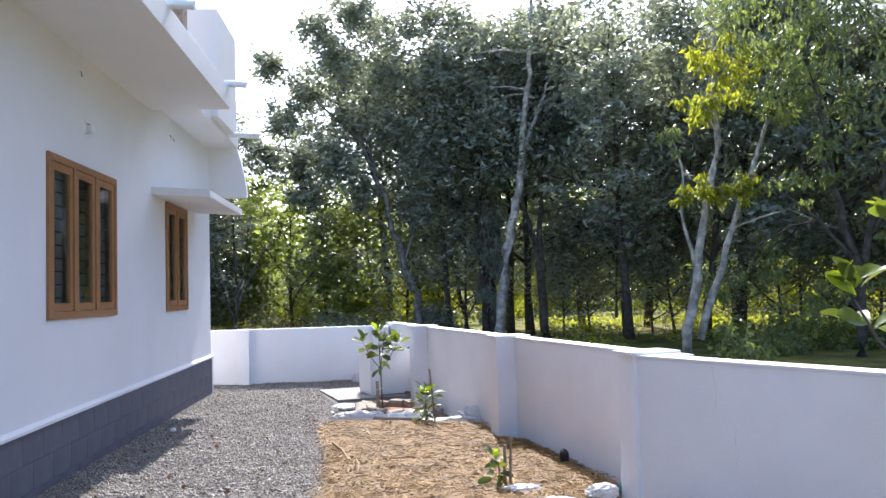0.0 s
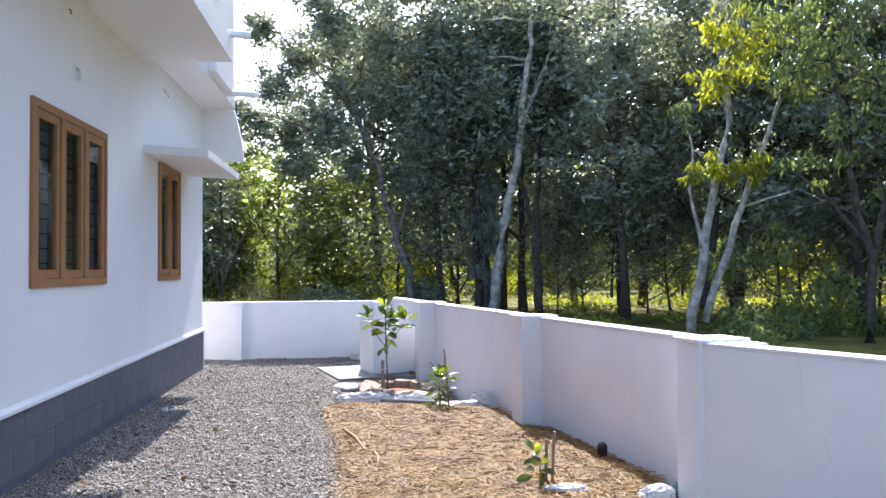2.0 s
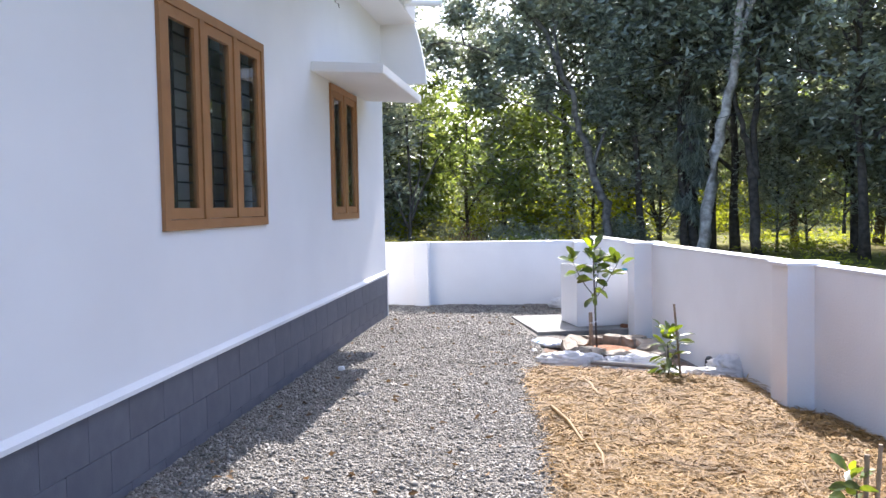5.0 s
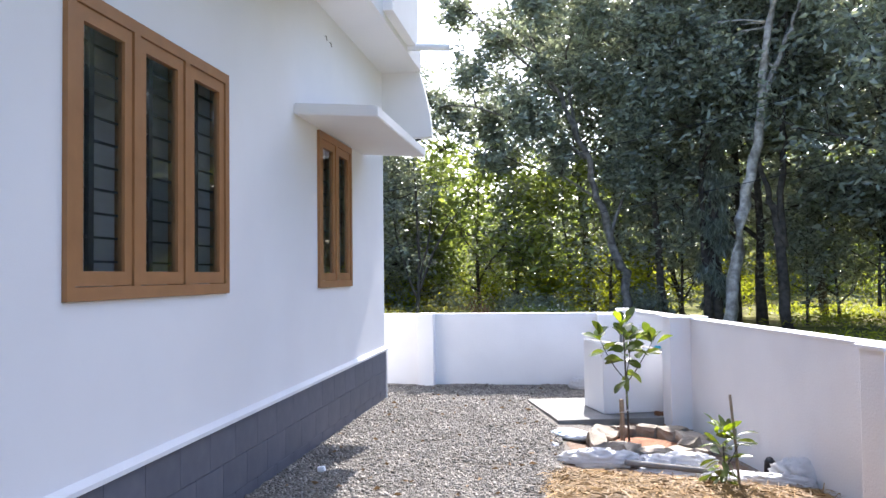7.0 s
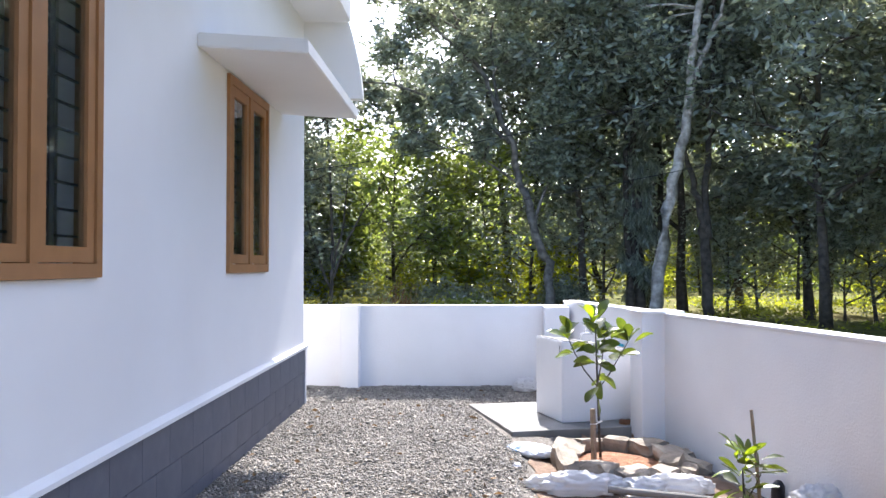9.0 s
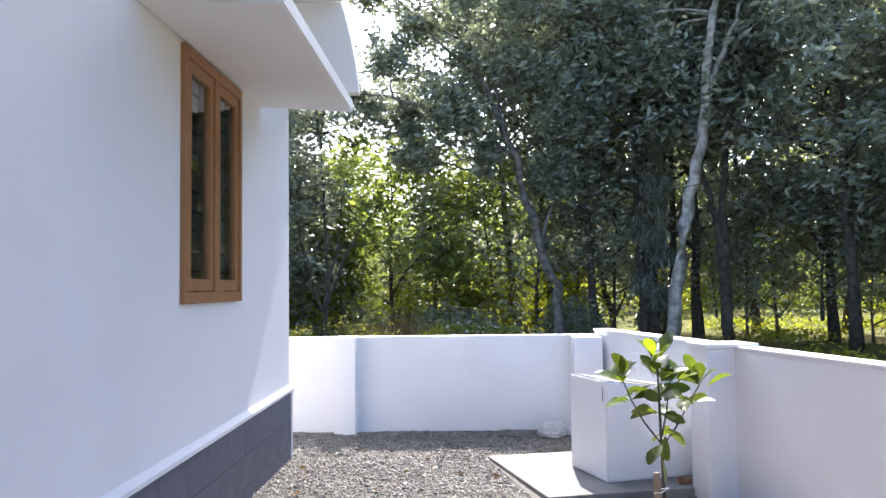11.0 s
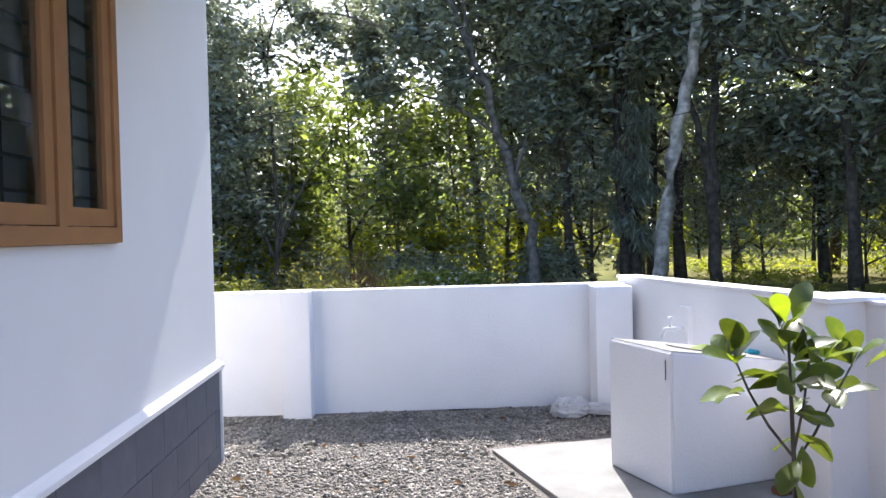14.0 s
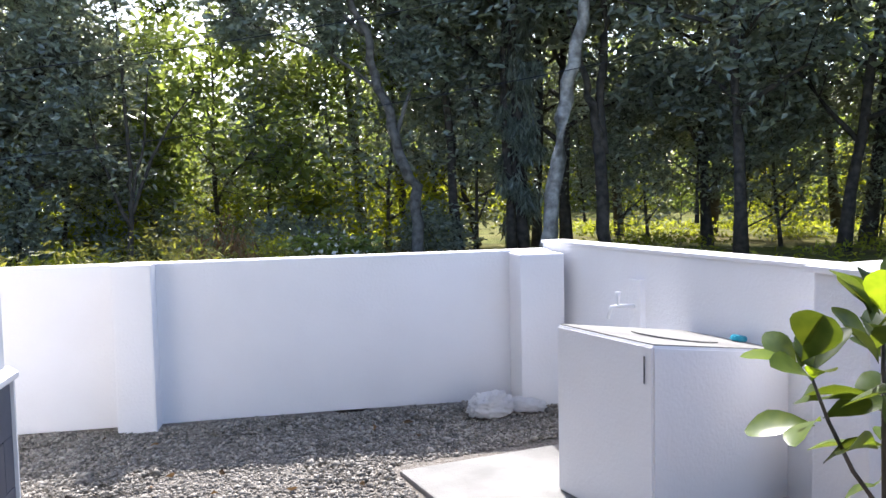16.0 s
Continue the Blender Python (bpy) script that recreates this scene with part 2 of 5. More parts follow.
BEND = (4.82, -7.76)


def wall_x(y):
    """Inner face of the side boundary wall, which turns outwards at a pier."""
    return np.where(y > BEND[1], 2.95 + 0.222 * (1.4 - y), BEND[0] + 0.51 * (BEND[1] - y))


bm = bmesh.new()
cells = [-900, -300, -120, -60, -35, -22, -14, -9, -6, -4, -2, 0, 1, 2, 3, 4, 5, 6, 8, 10, 13, 16, 20, 25, 32, 45, 70, 130, 320, 900]
rows_ = [[bm.verts.new((x, y, -0.24 if -24 < y < 1.5 and -9 < x < 17 else -0.22 + 0.12 * noise.noise((x * 0.2, y * 0.2, 0)) + (0.014 * max(0, y - 8) if y < 130 else 1.7))) for x in cells] for y in cells]
for a, b in zip(rows_, rows_[1:]):
    for k in range(len(cells) - 1):
        bm.faces.new((a[k], a[k + 1], b[k + 1], b[k]))
tagged(link("ground", bm, M_LAND, smooth=True), "grassy forest floor with leaf litter and patches of earth", "ground", kind="structure")

yard = bmesh.new()
ny = 60
grid = []
for j in range(ny + 1):
    y = -22 + 24 * j / ny
    x1 = float(wall_x(y)) + 0.05
    grid.append([yard.verts.new((x, min(y, 1.35), ground_z(x, y))) for x in [-3.5 + (x1 + 3.5) * i / 24 for i in range(25)]])
for a, b in zip(grid, grid[1:]):
    for k in range(24):
        yard.faces.new((a[k], a[k + 1], b[k + 1], b[k]))
bmesh.ops.remove_doubles(yard, verts=yard.verts[:], dist=0.001)
tagged(link("gravel_yard", yard, M_GROUND, smooth=True), "grey crushed-stone gravel laid beside the house", "gravel", kind="structure")

# back wall with its piers
bm = prism([(-9, 1.0), (3.05, 1.40), (3.05, 1.55), (-9, 1.15)], -0.3, 0.985, 0.012)
wall_back = tagged(link("wall_back", bm, M_WALLW), "white painted plastered boundary wall behind the house", "wall", kind="structure")
for x0, x1, y0, z1 in ((0.215, 0.437, 1.127, 0.992), (2.66, 2.95, 1.12, 0.975), (-2.9, -2.68, 1.03, 0.992)):
    part("pier", box(x0, x1, y0, y0 + 0.28, -0.3, z1, 0.012), M_WALLW, wall_back)
ang = math.atan2(-0.222, 1.0)
side_m = Matrix.Translation((wall_x(1.5), 1.5, 0)) @ Matrix.Rotation(-ang, 4, "Z")
bm = box(0, 0.16, -9.55, 0.0, -0.5, 1.02, 0.012, side_m)
wall_side = tagged(link("wall_side", bm, M_WALLW), "long white plastered boundary wall with piers along the garden", "wall", kind="structure")
for yy in (-1.05, -4.6, -7.5):
    part("pier", box(-0.22, 0.10, -0.13, 0.13, -0.5, 1.035, 0.012, Matrix.Translation((wall_x(yy), yy, 0)) @ Matrix.Rotation(-ang, 4, "Z")), M_WALLW, wall_side)
    part("pier_cap", box(-0.24, 0.18, -0.16, 0.16, 1.035, 1.06, 0.006, Matrix.Translation((wall_x(yy), yy, 0)) @ Matrix.Rotation(-ang, 4, "Z")), M_WALLW, wall_side)
part("coping", box(-0.008, 0.175, -9.56, 0.012, 1.02, 1.04, 0.005, side_m), M_WALLW, wall_side)
near_m = Matrix.Translation((BEND[0], BEND[1], 0)) @ Matrix.Rotation(math.atan(0.51), 4, "Z")
part("near_length", box(0, 0.16, -17, 0.12, -0.5, 1.018, 0.012, near_m), M_WALLW, wall_side)
part("coping", box(-0.008, 0.175, -17.01, 0.13, 1.018, 1.037, 0.005, near_m), M_WALLW, wall_side)
# hairline cracks in the plaster of the near length
for k, (yy, z0, z1) in enumerate(((-0.62, 0.72, 1.0), (-0.78, 0.35, 0.62))):
    bm = bmesh.new()
    pts = [near_m @ Vector((0.0, yy + 0.035 * noise.noise((k * 3.1, q * 2.2, 0)), z0 + (z1 - z0) * q / 8)) for q in range(9)]
    tube(bm, pts, [0.0006] * 9, 4)
    part("crack", bm, M_CONC, wall_side, "grey hairline crack in the plaster")

# ---- the house ----
house = empty("house", (0, 0, 0), "white single-storey house with grey block plinth and flat roof", "house")
WINS = [(-6.62, -4.82), (-2.78, -1.615)]
WZ0, WZ1 = 1.412, 2.87
TH = 0.2


def pierced_wall(x0, x1, y0, y1, z0, z1, holes, hz0, hz1):
    """One wall mesh with window openings through it, its faces welded."""
    ys = [y0] + [q for h in holes for q in h] + [y1]
    zs = [z0, hz0, hz1, z1]
    solid = [[not (j == 1 and i % 2 == 1) for i in range(len(ys) - 1)] for j in range(3)]
    bm = bmesh.new()
    vs = {(s, i, j): bm.verts.new((x, y, z)) for s, x in enumerate((x0, x1)) for i, y in enumerate(ys) for j, z in enumerate(zs)}
    for j in range(3):
        for i in range(len(ys) - 1):
            if not solid[j][i]:
                continue
            bm.faces.new([vs[1, i, j], vs[1, i + 1, j], vs[1, i + 1, j + 1], vs[1, i, j + 1]])
            bm.faces.new([vs[0, i, j], vs[0, i, j + 1], vs[0, i + 1, j + 1], vs[0, i + 1, j]])
            for di, dj, e in ((-1, 0, ((i, j), (i, j + 1))), (1, 0, ((i + 1, j + 1), (i + 1, j))), (0, -1, ((i + 1, j), (i, j))), (0, 1, ((i, j + 1), (i + 1, j + 1)))):
                a, b = i + di, j + dj
                if 0 <= a < len(ys) - 1 and 0 <= b < 3 and solid[b][a]:
                    continue
                (p, q), (r, t) = e
                bm.faces.new([vs[0, p, q], vs[1, p, q], vs[1, r, t], vs[0, r, t]])
    bmesh.ops.recalc_face_normals(bm, faces=bm.faces[:])
    return bm


part("wall", pierced_wall(-TH, 0, -19, 0, 0.0, 4.07, WINS, WZ0, WZ1), M_WHITE, house)
for w in ((-9, -TH, -TH, 0.0, 0, 4.07), (-9, -8.8, -19, -TH, 0, 4.07), (-8.8, -TH, -19, -18.8, 0, 4.07)):
    part("wall", box(*w), M_WHITE, house)
part("floor", box(-8.8, -TH, -18.8, -TH, 0.45, 0.6), M_CONC, house)
# added pale backing close behind the windows, catching daylight so the panes look lighter
part("inner_wall", box(-0.62, -0.52, -18.8, -TH, 0.6, 3.9), M_BACKING, house)
part("inner_wall", box(-0.52, -TH, -3.95, -3.85, 0.6, 3.9), M_BACKING, house)

# roof slab with a step in its edge
part("roof_slab", prism([(-9.5, -19.5), (0.99, -19.5), (0.99, -3.4), (-9.5, -3.4)], 3.95, 4.21, 0.008), M_WHITE, house)
# the unseen rear overhang to y 1.8 is added to shade the wall near the corner
part("roof_slab", prism([(-9.5, -3.397), (0.50, -3.397), (0.50, -0.03), (0.20, -0.03), (0.20, 1.8), (-9.5, 1.8)], 4.06, 4.36, 0.008), M_WHITE, house)
part("parapet", box(-9, 0.42, -3.35, -2.25, 4.13, 4.5, 0.01), M_WHITE, house)
part("parapet", box(0.18, 0.60, -2.2, -0.75, 4.13, 5.68, 0.012), M_WHITE, house)
part("parapet", box(-9, 0.18, -1.0, -0.75, 4.13, 5.0, 0.012), M_WHITE, house)
part("column", box(0.05, 0.28, -2.9, -2.6, 4.4, 6.3, 0.02), M_CLAD, house, "brown stone-clad column on the roof")
# fin with a curved outer edge at the far corner
bm = bmesh.new()
prof = [(0.0, 3.24), (0.63, 3.24)]
for k in range(1, 9):
    a = k / 8
    prof.append((0.63 - 0.15 * a ** 1.6, 3.24 + 0.82 * a))
prof.append((0.0, 4.06))
fr = [bm.verts.new((x, -0.03, z)) for x, z in prof]
bk = [bm.verts.new((x, 0.10, z)) for x, z in prof]
bm.faces.new(fr)
bm.faces.new(bk[::-1])
for i in range(len(prof)):
    j = (i + 1) % len(prof)
    bm.faces.new((fr[j], fr[i], bk[i], bk[j]))
part("fin", bm, M_WHITE, house)
# sunshade over the small window
bm = bmesh.new()
v = slab(bm, 0, 0.72, -3.43, -1.05, 2.885, 2.98)
for q in v:
    if q.co.x > 0.5:
        q.co.z -= 0.05
bmesh.ops.bevel(bm, geom=bm.edges[:], offset=0.008, segments=2, affect="EDGES")
part("sunshade", bm, M_WHITE, house)
# spouts
for y, z, x0, x1 in ((-3.52, 4.262, 0.82, 1.21), (-0.9, 4.13, 0.45, 0.98), (-6.35, 4.262, 0.82, 1.21)):
    bm = bmesh.new()
    tube(bm, [(x0, y, z), (x1, y, z - 0.03)], [0.042, 0.042], 14)
    part("drain_spout", bm, M_PVC, house)
# plinth: painted blocks in running bond, with a white band on top
def band_rise(y):
    """The plinth top falls slightly along the wall."""
    return 0.028 + 0.0085 * y


bm = box(-0.05, 0.006, -19, 0.012, -0.2, 0.566)
for q in bm.verts:
    q.co.z += band_rise(q.co.y)
plinth = part("plinth", bm, M_GREY, house, "dark grey painted block plinth")
bm = bmesh.new()
band = [(-0.01, 0.567), (0.04, 0.567), (0.04, 0.592), (0.001, 0.618), (-0.01, 0.618)]
ends = [[bm.verts.new((x, y, z + band_rise(y))) for x, z in band] for y in (-19, 0.05)]
bm.faces.new(ends[0])
bm.faces.new(ends[1][::-1])
for i in range(5):
    bm.faces.new((ends[0][(i + 1) % 5], ends[0][i], ends[1][i], ends[1][(i + 1) % 5]))
bmesh.ops.recalc_face_normals(bm, faces=bm.faces[:])
part("plinth_band", bm, M_WHITE, house)
part("corner_strip", box(-0.03, 0.028, 0.012, 0.03, -0.1, 0.592, 0.003), M_WHITE, house)


def window(y0, y1, panels):
    w = new("window")
    w.parent = house
    w["label"] = "ochre-painted wooden casement window with iron grille"
    fw, xo = 0.065, 0.025
    h0, h1 = WZ0 + 0.003, WZ1 - 0.003
    bm = bmesh.new()
    slab(bm, -0.09, xo, y0 + 0.003, y1 - 0.003, h0, h0 + fw)
    slab(bm, -0.09, xo, y0 + 0.003, y1 - 0.003, h1 - fw, h1)
    pw = (y1 - y0 - fw) / panels
    for k in range(panels + 1):
        yy = y0 + 0.003 + k * pw
        slab(bm, -0.09, xo, yy, min(yy + fw, y1 - 0.003), h0 + fw, h1 - fw)
    part("frame", bm, M_FRAME, w)
    for k in range(panels):
        a, b = y0 + fw + k * pw + 0.006, y0 + (k + 1) * pw - 0.004
        c, d = h0 + fw + 0.004, h1 - fw - 0.004
        sw = 0.07
        bm = bmesh.new()
        for q in ((a, b, c, c + sw), (a, b, d - sw, d), (a, a + sw, c + sw, d - sw), (b - sw, b, c + sw, d - sw)):
            slab(bm, -0.025, 0.015, *q)
        part("sash", bm, M_FRAME, w)
        pane = part("pane", box(-0.008, -0.003, a + sw, b - sw, c + sw, d - sw), M_GLASS, w)
        pane.visible_shadow = False
        bm = bmesh.new()
        nb = 11
        for i in range(1, nb):
            zz = c + (d - c) * i / nb
            slab(bm, -0.078, -0.066, a, b, zz - 0.006, zz + 0.006)
        mid = (a + b) / 2
        slab(bm, -0.085, -0.060, mid - 0.022, mid + 0.022, c, d)
        part("grille", bm, M_IRON, w)


window(*WINS[0], 3)
window(*WINS[1], 2)

# ---- tank, slab ----
bm = prism([(1.75, 0.18), (2.14, -1.27), (3.46, -0.95), (3.19, 0.53)], -0.25, -0.018, 0.012)
tagged(link("concrete_slab", bm, M_CONC), "low concrete slab around the white tank", "slab", kind="structure")
bm = prism([(2.44, -0.255), (2.635, -0.86), (3.40, -0.60), (3.21, 0.01)], -0.019, 0.757)
for v in bm.verts:
    if v.co.z > 0.5 and v.co.x > 3:
        v.co.z -= 0.11
bmesh.ops.bevel(bm, geom=bm.edges[:], offset=0.01, segments=2, affect="EDGES")
tank = tagged(link("water_tank", bm, M_WALLW), "white plastered box-shaped water tank on a concrete slab", "tank")


bm = prism([(2.459, -0.26), (2.645, -0.842), (3.381, -0.595), (3.20, -0.008)], 0.75, 0.761)
for v in bm.verts:
    if v.co.x > 3:
        v.co.z -= 0.109
part("top_screed", bm, M_CONC, tank, "grey stained cement screed on the tank top")
part("overflow_pipe", box(-0.004, 0.0, -0.003, 0.003, 0.60, 0.71, 0.001, Matrix.Translation((2.6175, -0.82, 0))), M_IRON, tank, "dark stained drip pipe")
# thin disc standing for the round grey stain on the tank top
bm = bmesh.new()
bmesh.ops.create_circle(bm, cap_ends=True, radius=0.19, segments=28)
bmesh.ops.translate(bm, verts=bm.verts[:], vec=(0, 0, 0.012))
bot = bmesh.ops.extrude_face_region(bm, geom=bm.faces[:])
bmesh.ops.translate(bm, verts=[q for q in bot["geom"] if isinstance(q, bmesh.types.BMVert)], vec=(0, 0, 0.02))
bm.transform(Matrix.Translation((2.93, -0.43, 0.679)) @ Matrix.Rotation(radians(8.5), 4, Vector((-0.3, 0.95, 0))))
part("lid", bm, M_CONC, tank, "round grey stain on the tank top, built as a thin disc")

# small plastic tub left on the tank top
bm = bmesh.new()
bmesh.ops.create_cone(bm, cap_ends=True, segments=24, radius1=0.04, radius2=0.035, depth=0.025)
bmesh.ops.bevel(bm, geom=[e for e in bm.edges if e.calc_face_angle(0) > 1.0], offset=0.005, segments=2, affect="EDGES")
M_TEAL = material("teal_plastic", [(0.3, (0.02, 0.25, 0.36)), (0.7, (0.03, 0.32, 0.44))], 8, 3, 0.4)
ob = link("plastic_tub", bm, M_TEAL, smooth=False)
ob.matrix_basis = pose(3.27, -0.40, 0.676, 0, 8, 0)
tagged(ob, "small teal plastic tub upturned on the tank top", "tub")

# tap on a white board at the side wall
tap = empty("wall_tap", (wall_x(0.45), 0.45, 0.6), "white plastic tap on a painted board at the boundary wall", "tap")
tm = Matrix.Rotation(-ang, 4, "Z")
part("board", box(-0.035, 0.02, -0.055, 0.055, -0.25, 0.27, 0.006, tm), M_WALLW, tap)
bm = bmesh.new()
tube(bm, [tm @ Vector((-0.03, 0.0, 0.12)), tm @ Vector((-0.10, 0.03, 0.12)), tm @ Vector((-0.15, 0.06, 0.115)), tm @ Vector((-0.165, 0.07, 0.05))], [0.011, 0.012, 0.011, 0.010], 10)
part("spout", bm, M_PVC, tap, smooth=True)
bm = bmesh.new()
tube(bm, [tm @ Vector((-0.115, 0.04, 0.12)), tm @ Vector((-0.115, 0.04, 0.17)), tm @ Vector((-0.115, 0.04, 0.2))], [0.008, 0.01, 0.018], 10)
part("handle", bm, M_PVC, tap, smooth=True)
bm = bmesh.new()
tube(bm, [tm @ Vector((0.0, -0.06, -0.02)), tm @ Vector((0.0, -0.09, -0.02)), tm @ Vector((0.0, -0.09, -0.5))], [0.012, 0.012, 0.012], 8)
part("supply_pipe", bm, M_PVC, tap)

# ---- garden bed, straw, soil ----
STRAW = [(2.17, -3.45), (2.12, -3.9), (2.31, -5.7), (2.37, -7.3), (2.5, -8.7), (3.9, -8.4), (4.45, -7.55), (4.72, -6.95), (4.40, -5.1), (4.08, -4.75), (4.04, -4.3), (4.0, -3.78)]


def inside(x, y, poly):
    """Whether points lie in a plan outline (arrays)."""
    hit = np.zeros(np.shape(x), bool)
    for (x0, y0), (x1, y1) in zip(poly, poly[1:] + poly[:1]):
        if y0 != y1:
            hit ^= ((y0 > y) != (y1 > y)) & (x < (x1 - x0) * (y - y0) / (y1 - y0) + x0)
    return hit


def edge_gap(x, y, poly):
    best = np.full(np.shape(x), 9.0)
    for (x0, y0), (x1, y1) in zip(poly, poly[1:] + poly[:1]):
        t = np.clip(((x - x0) * (x1 - x0) + (y - y0) * (y1 - y0)) / ((x1 - x0) ** 2 + (y1 - y0) ** 2), 0, 1)
        best = np.minimum(best, np.hypot(x - x0 - t * (x1 - x0), y - y0 - t * (y1 - y0)))
    return best


def patch(name, poly, mat, lift, rise, step, label, category, wob=0.05):
    """A soft mound over a plan outline: a fine grid, cut where it leaves the outline."""
    xs = np.arange(min(p[0] for p in poly) - 0.1, max(p[0] for p in poly) + 0.1, step)
    ys = np.arange(min(p[1] for p in poly) - 0.1, max(p[1] for p in poly) + 0.1, step)
    bm = bmesh.new()
    vs = {}
    for i, x in enumerate(xs):
        for j, y in enumerate(ys):
            jx, jy = x + wob * noise.noise((x * 6, y * 6, 1)), y + wob * noise.noise((x * 6, y * 6, 7))
            if inside(jx, jy, poly):
                d = float(edge_gap(np.float64(jx), np.float64(jy), poly))
                h = rise * min(1, d / 0.35) ** 0.6 * (0.75 + 0.5 * noise.noise((x * 2.5, y * 2.5, 3))) + 0.25 * rise * noise.noise((x * 9, y * 9, 5))
                vs[i, j] = bm.verts.new((jx, jy, gz(jx, jy) + lift + max(h, 0)))
    for (i, j), v in vs.items():
        q = [vs.get((i + a, j + b)) for a, b in ((0, 0), (1, 0), (1, 1), (0, 1))]
        if all(q):
            bm.faces.new(q)
    ob = tagged(link(name, bm, mat, smooth=True), label, category, kind="structure")
    return ob


SOIL = [(2.15, -3.5), (2.2, -2.2), (2.15, -1.3), (3.42, -0.95), (3.62, -1.9), (4.22, -4.4), (4.98, -7.9), (4.9, -8.0), (4.2, -4.9), (3.9, -3.9), (3.0, -3.6)]
patch("soil_bed", SOIL, M_SOIL, 0.006, 0.03, 0.06, "bare brown earth between the straw and the wall", "soil")
patch("straw_bed", STRAW, M_STRAWBED, 0.015, 0.05, 0.07, "golden straw mulch spread over the garden bed", "straw")

rng = np.random.default_rng(41)
# loose straw: thin bent blades lying on the bed
n = 56000
x, y = rng.uniform(2.0, 4.9, n * 2), rng.uniform(-8.7, -3.3, n * 2)
ok = inside(x + rng.normal(size=2 * n) * 0.05, y + rng.normal(size=2 * n) * 0.05, STRAW)
x, y = x[ok][:n], y[ok][:n]
n = len(x)
d = np.clip(edge_gap(x, y, STRAW) / 0.35, 0, 1) ** 0.6
c = np.stack([x, y, gz(x, y) + 0.022 + 0.045 * d + rng.uniform(-0.005, 0.03, n)], 1)
az = rng.uniform(0, math.tau, n)
dv = np.stack([np.cos(az), np.sin(az), rng.normal(size=n) * 0.16], 1) * (rng.uniform(0.02, 0.085, n) * (1 + 0.8 * (rng.uniform(size=n) < 0.06)))[:, None]
sv = np.stack([-np.sin(az), np.cos(az), rng.normal(size=n) * 0.5], 1) * rng.uniform(0.0012, 0.0032, n)[:, None]
bend = np.stack([rng.normal(size=n) * 0.01, rng.normal(size=n) * 0.01, rng.uniform(0, 0.02, n)], 1)
v = np.stack([c - dv - sv, c - dv + sv, c + bend + sv, c + bend - sv, c + dv + sv, c + dv - sv], 1).reshape(-1, 3)
f = (np.arange(n)[:, None, None] * 6 + np.array([[0, 3, 2, 1], [3, 5, 4, 2]])[None]).reshape(-1, 4)
tagged(new("loose_straw", raw_mesh("loose_straw", v, f, M_STRAW)), "loose golden straw blades on the garden bed", "straw", kind="stuff")

# gravel stones on the yard
NOT_GRAVEL = [STRAW, [(1.70, 0.30), (2.08, -1.30), (3.5, -0.9), (3.2, 0.7)], [(2.2, -3.45), (2.2, -2.2), (2.12, -1.25), (3.5, -0.9), (4.3, -4.4), (5.1, -8.2), (4.7, -8.2), (3.9, -3.9)]]
n = 118000
x, y = rng.uniform(-1.9, 3.1, n * 3), 1.36 - (rng.uniform(0, 1, n * 3) ** 1.15) * 10.6
ok = (y < 1.22 + 0.033 * x) & ((x > 0.015) | (y > 0.05)) & (x < wall_x(y) - 0.02)
for poly in NOT_GRAVEL:
    ok &= ~inside(x, y, poly)
x, y = x[ok][:n], y[ok][:n]
n = len(x)
r = rng.lognormal(math.log(0.0082), 0.33, n)
octa = np.array([(1, 0, 0), (-1, 0, 0), (0, 1, 0), (0, -1, 0), (0, 0, 1), (0, 0, -1)], float)
sh = octa[None] + rng.normal(size=(n, 6, 3)) * 0.28
ax = rng.uniform(0.65, 1.35, (n, 1, 3))
q = rng.normal(size=(n, 4))
q /= np.linalg.norm(q, axis=1, keepdims=True)
w_, a_, b_, c_ = q.T
R = np.stack([1 - 2 * (b_ ** 2 + c_ ** 2), 2 * (a_ * b_ - c_ * w_), 2 * (a_ * c_ + b_ * w_), 2 * (a_ * b_ + c_ * w_), 1 - 2 * (a_ ** 2 + c_ ** 2), 2 * (b_ * c_ - a_ * w_),
              2 * (a_ * c_ - b_ * w_), 2 * (b_ * c_ + a_ * w_), 1 - 2 * (a_ ** 2 + b_ ** 2)], 1).reshape(n, 3, 3)
sh = np.einsum("nij,nkj->nki", R, sh * ax) * r[:, None, None]
sh[:, :, 2] *= 0.62
v = (sh + np.stack([x, y, gz(x, y) + 0.35 * r + 0.012 * (np.sin(x * 5.1) * np.sin(y * 3.7) > 0.3)], 1)[:, None]).reshape(-1, 3)
tri = np.array([[0, 2, 4], [2, 1, 4], [1, 3, 4], [3, 0, 4], [2, 0, 5], [1, 2, 5], [3, 1, 5], [0, 3, 5]])
f = (np.arange(n)[:, None, None] * 6 + tri[None]).reshape(-1, 3)
tagged(new("gravel_stones", raw_mesh("gravel_stones", v, f, M_STONE)), "loose grey crushed stones covering the yard", "gravel", kind="stuff")

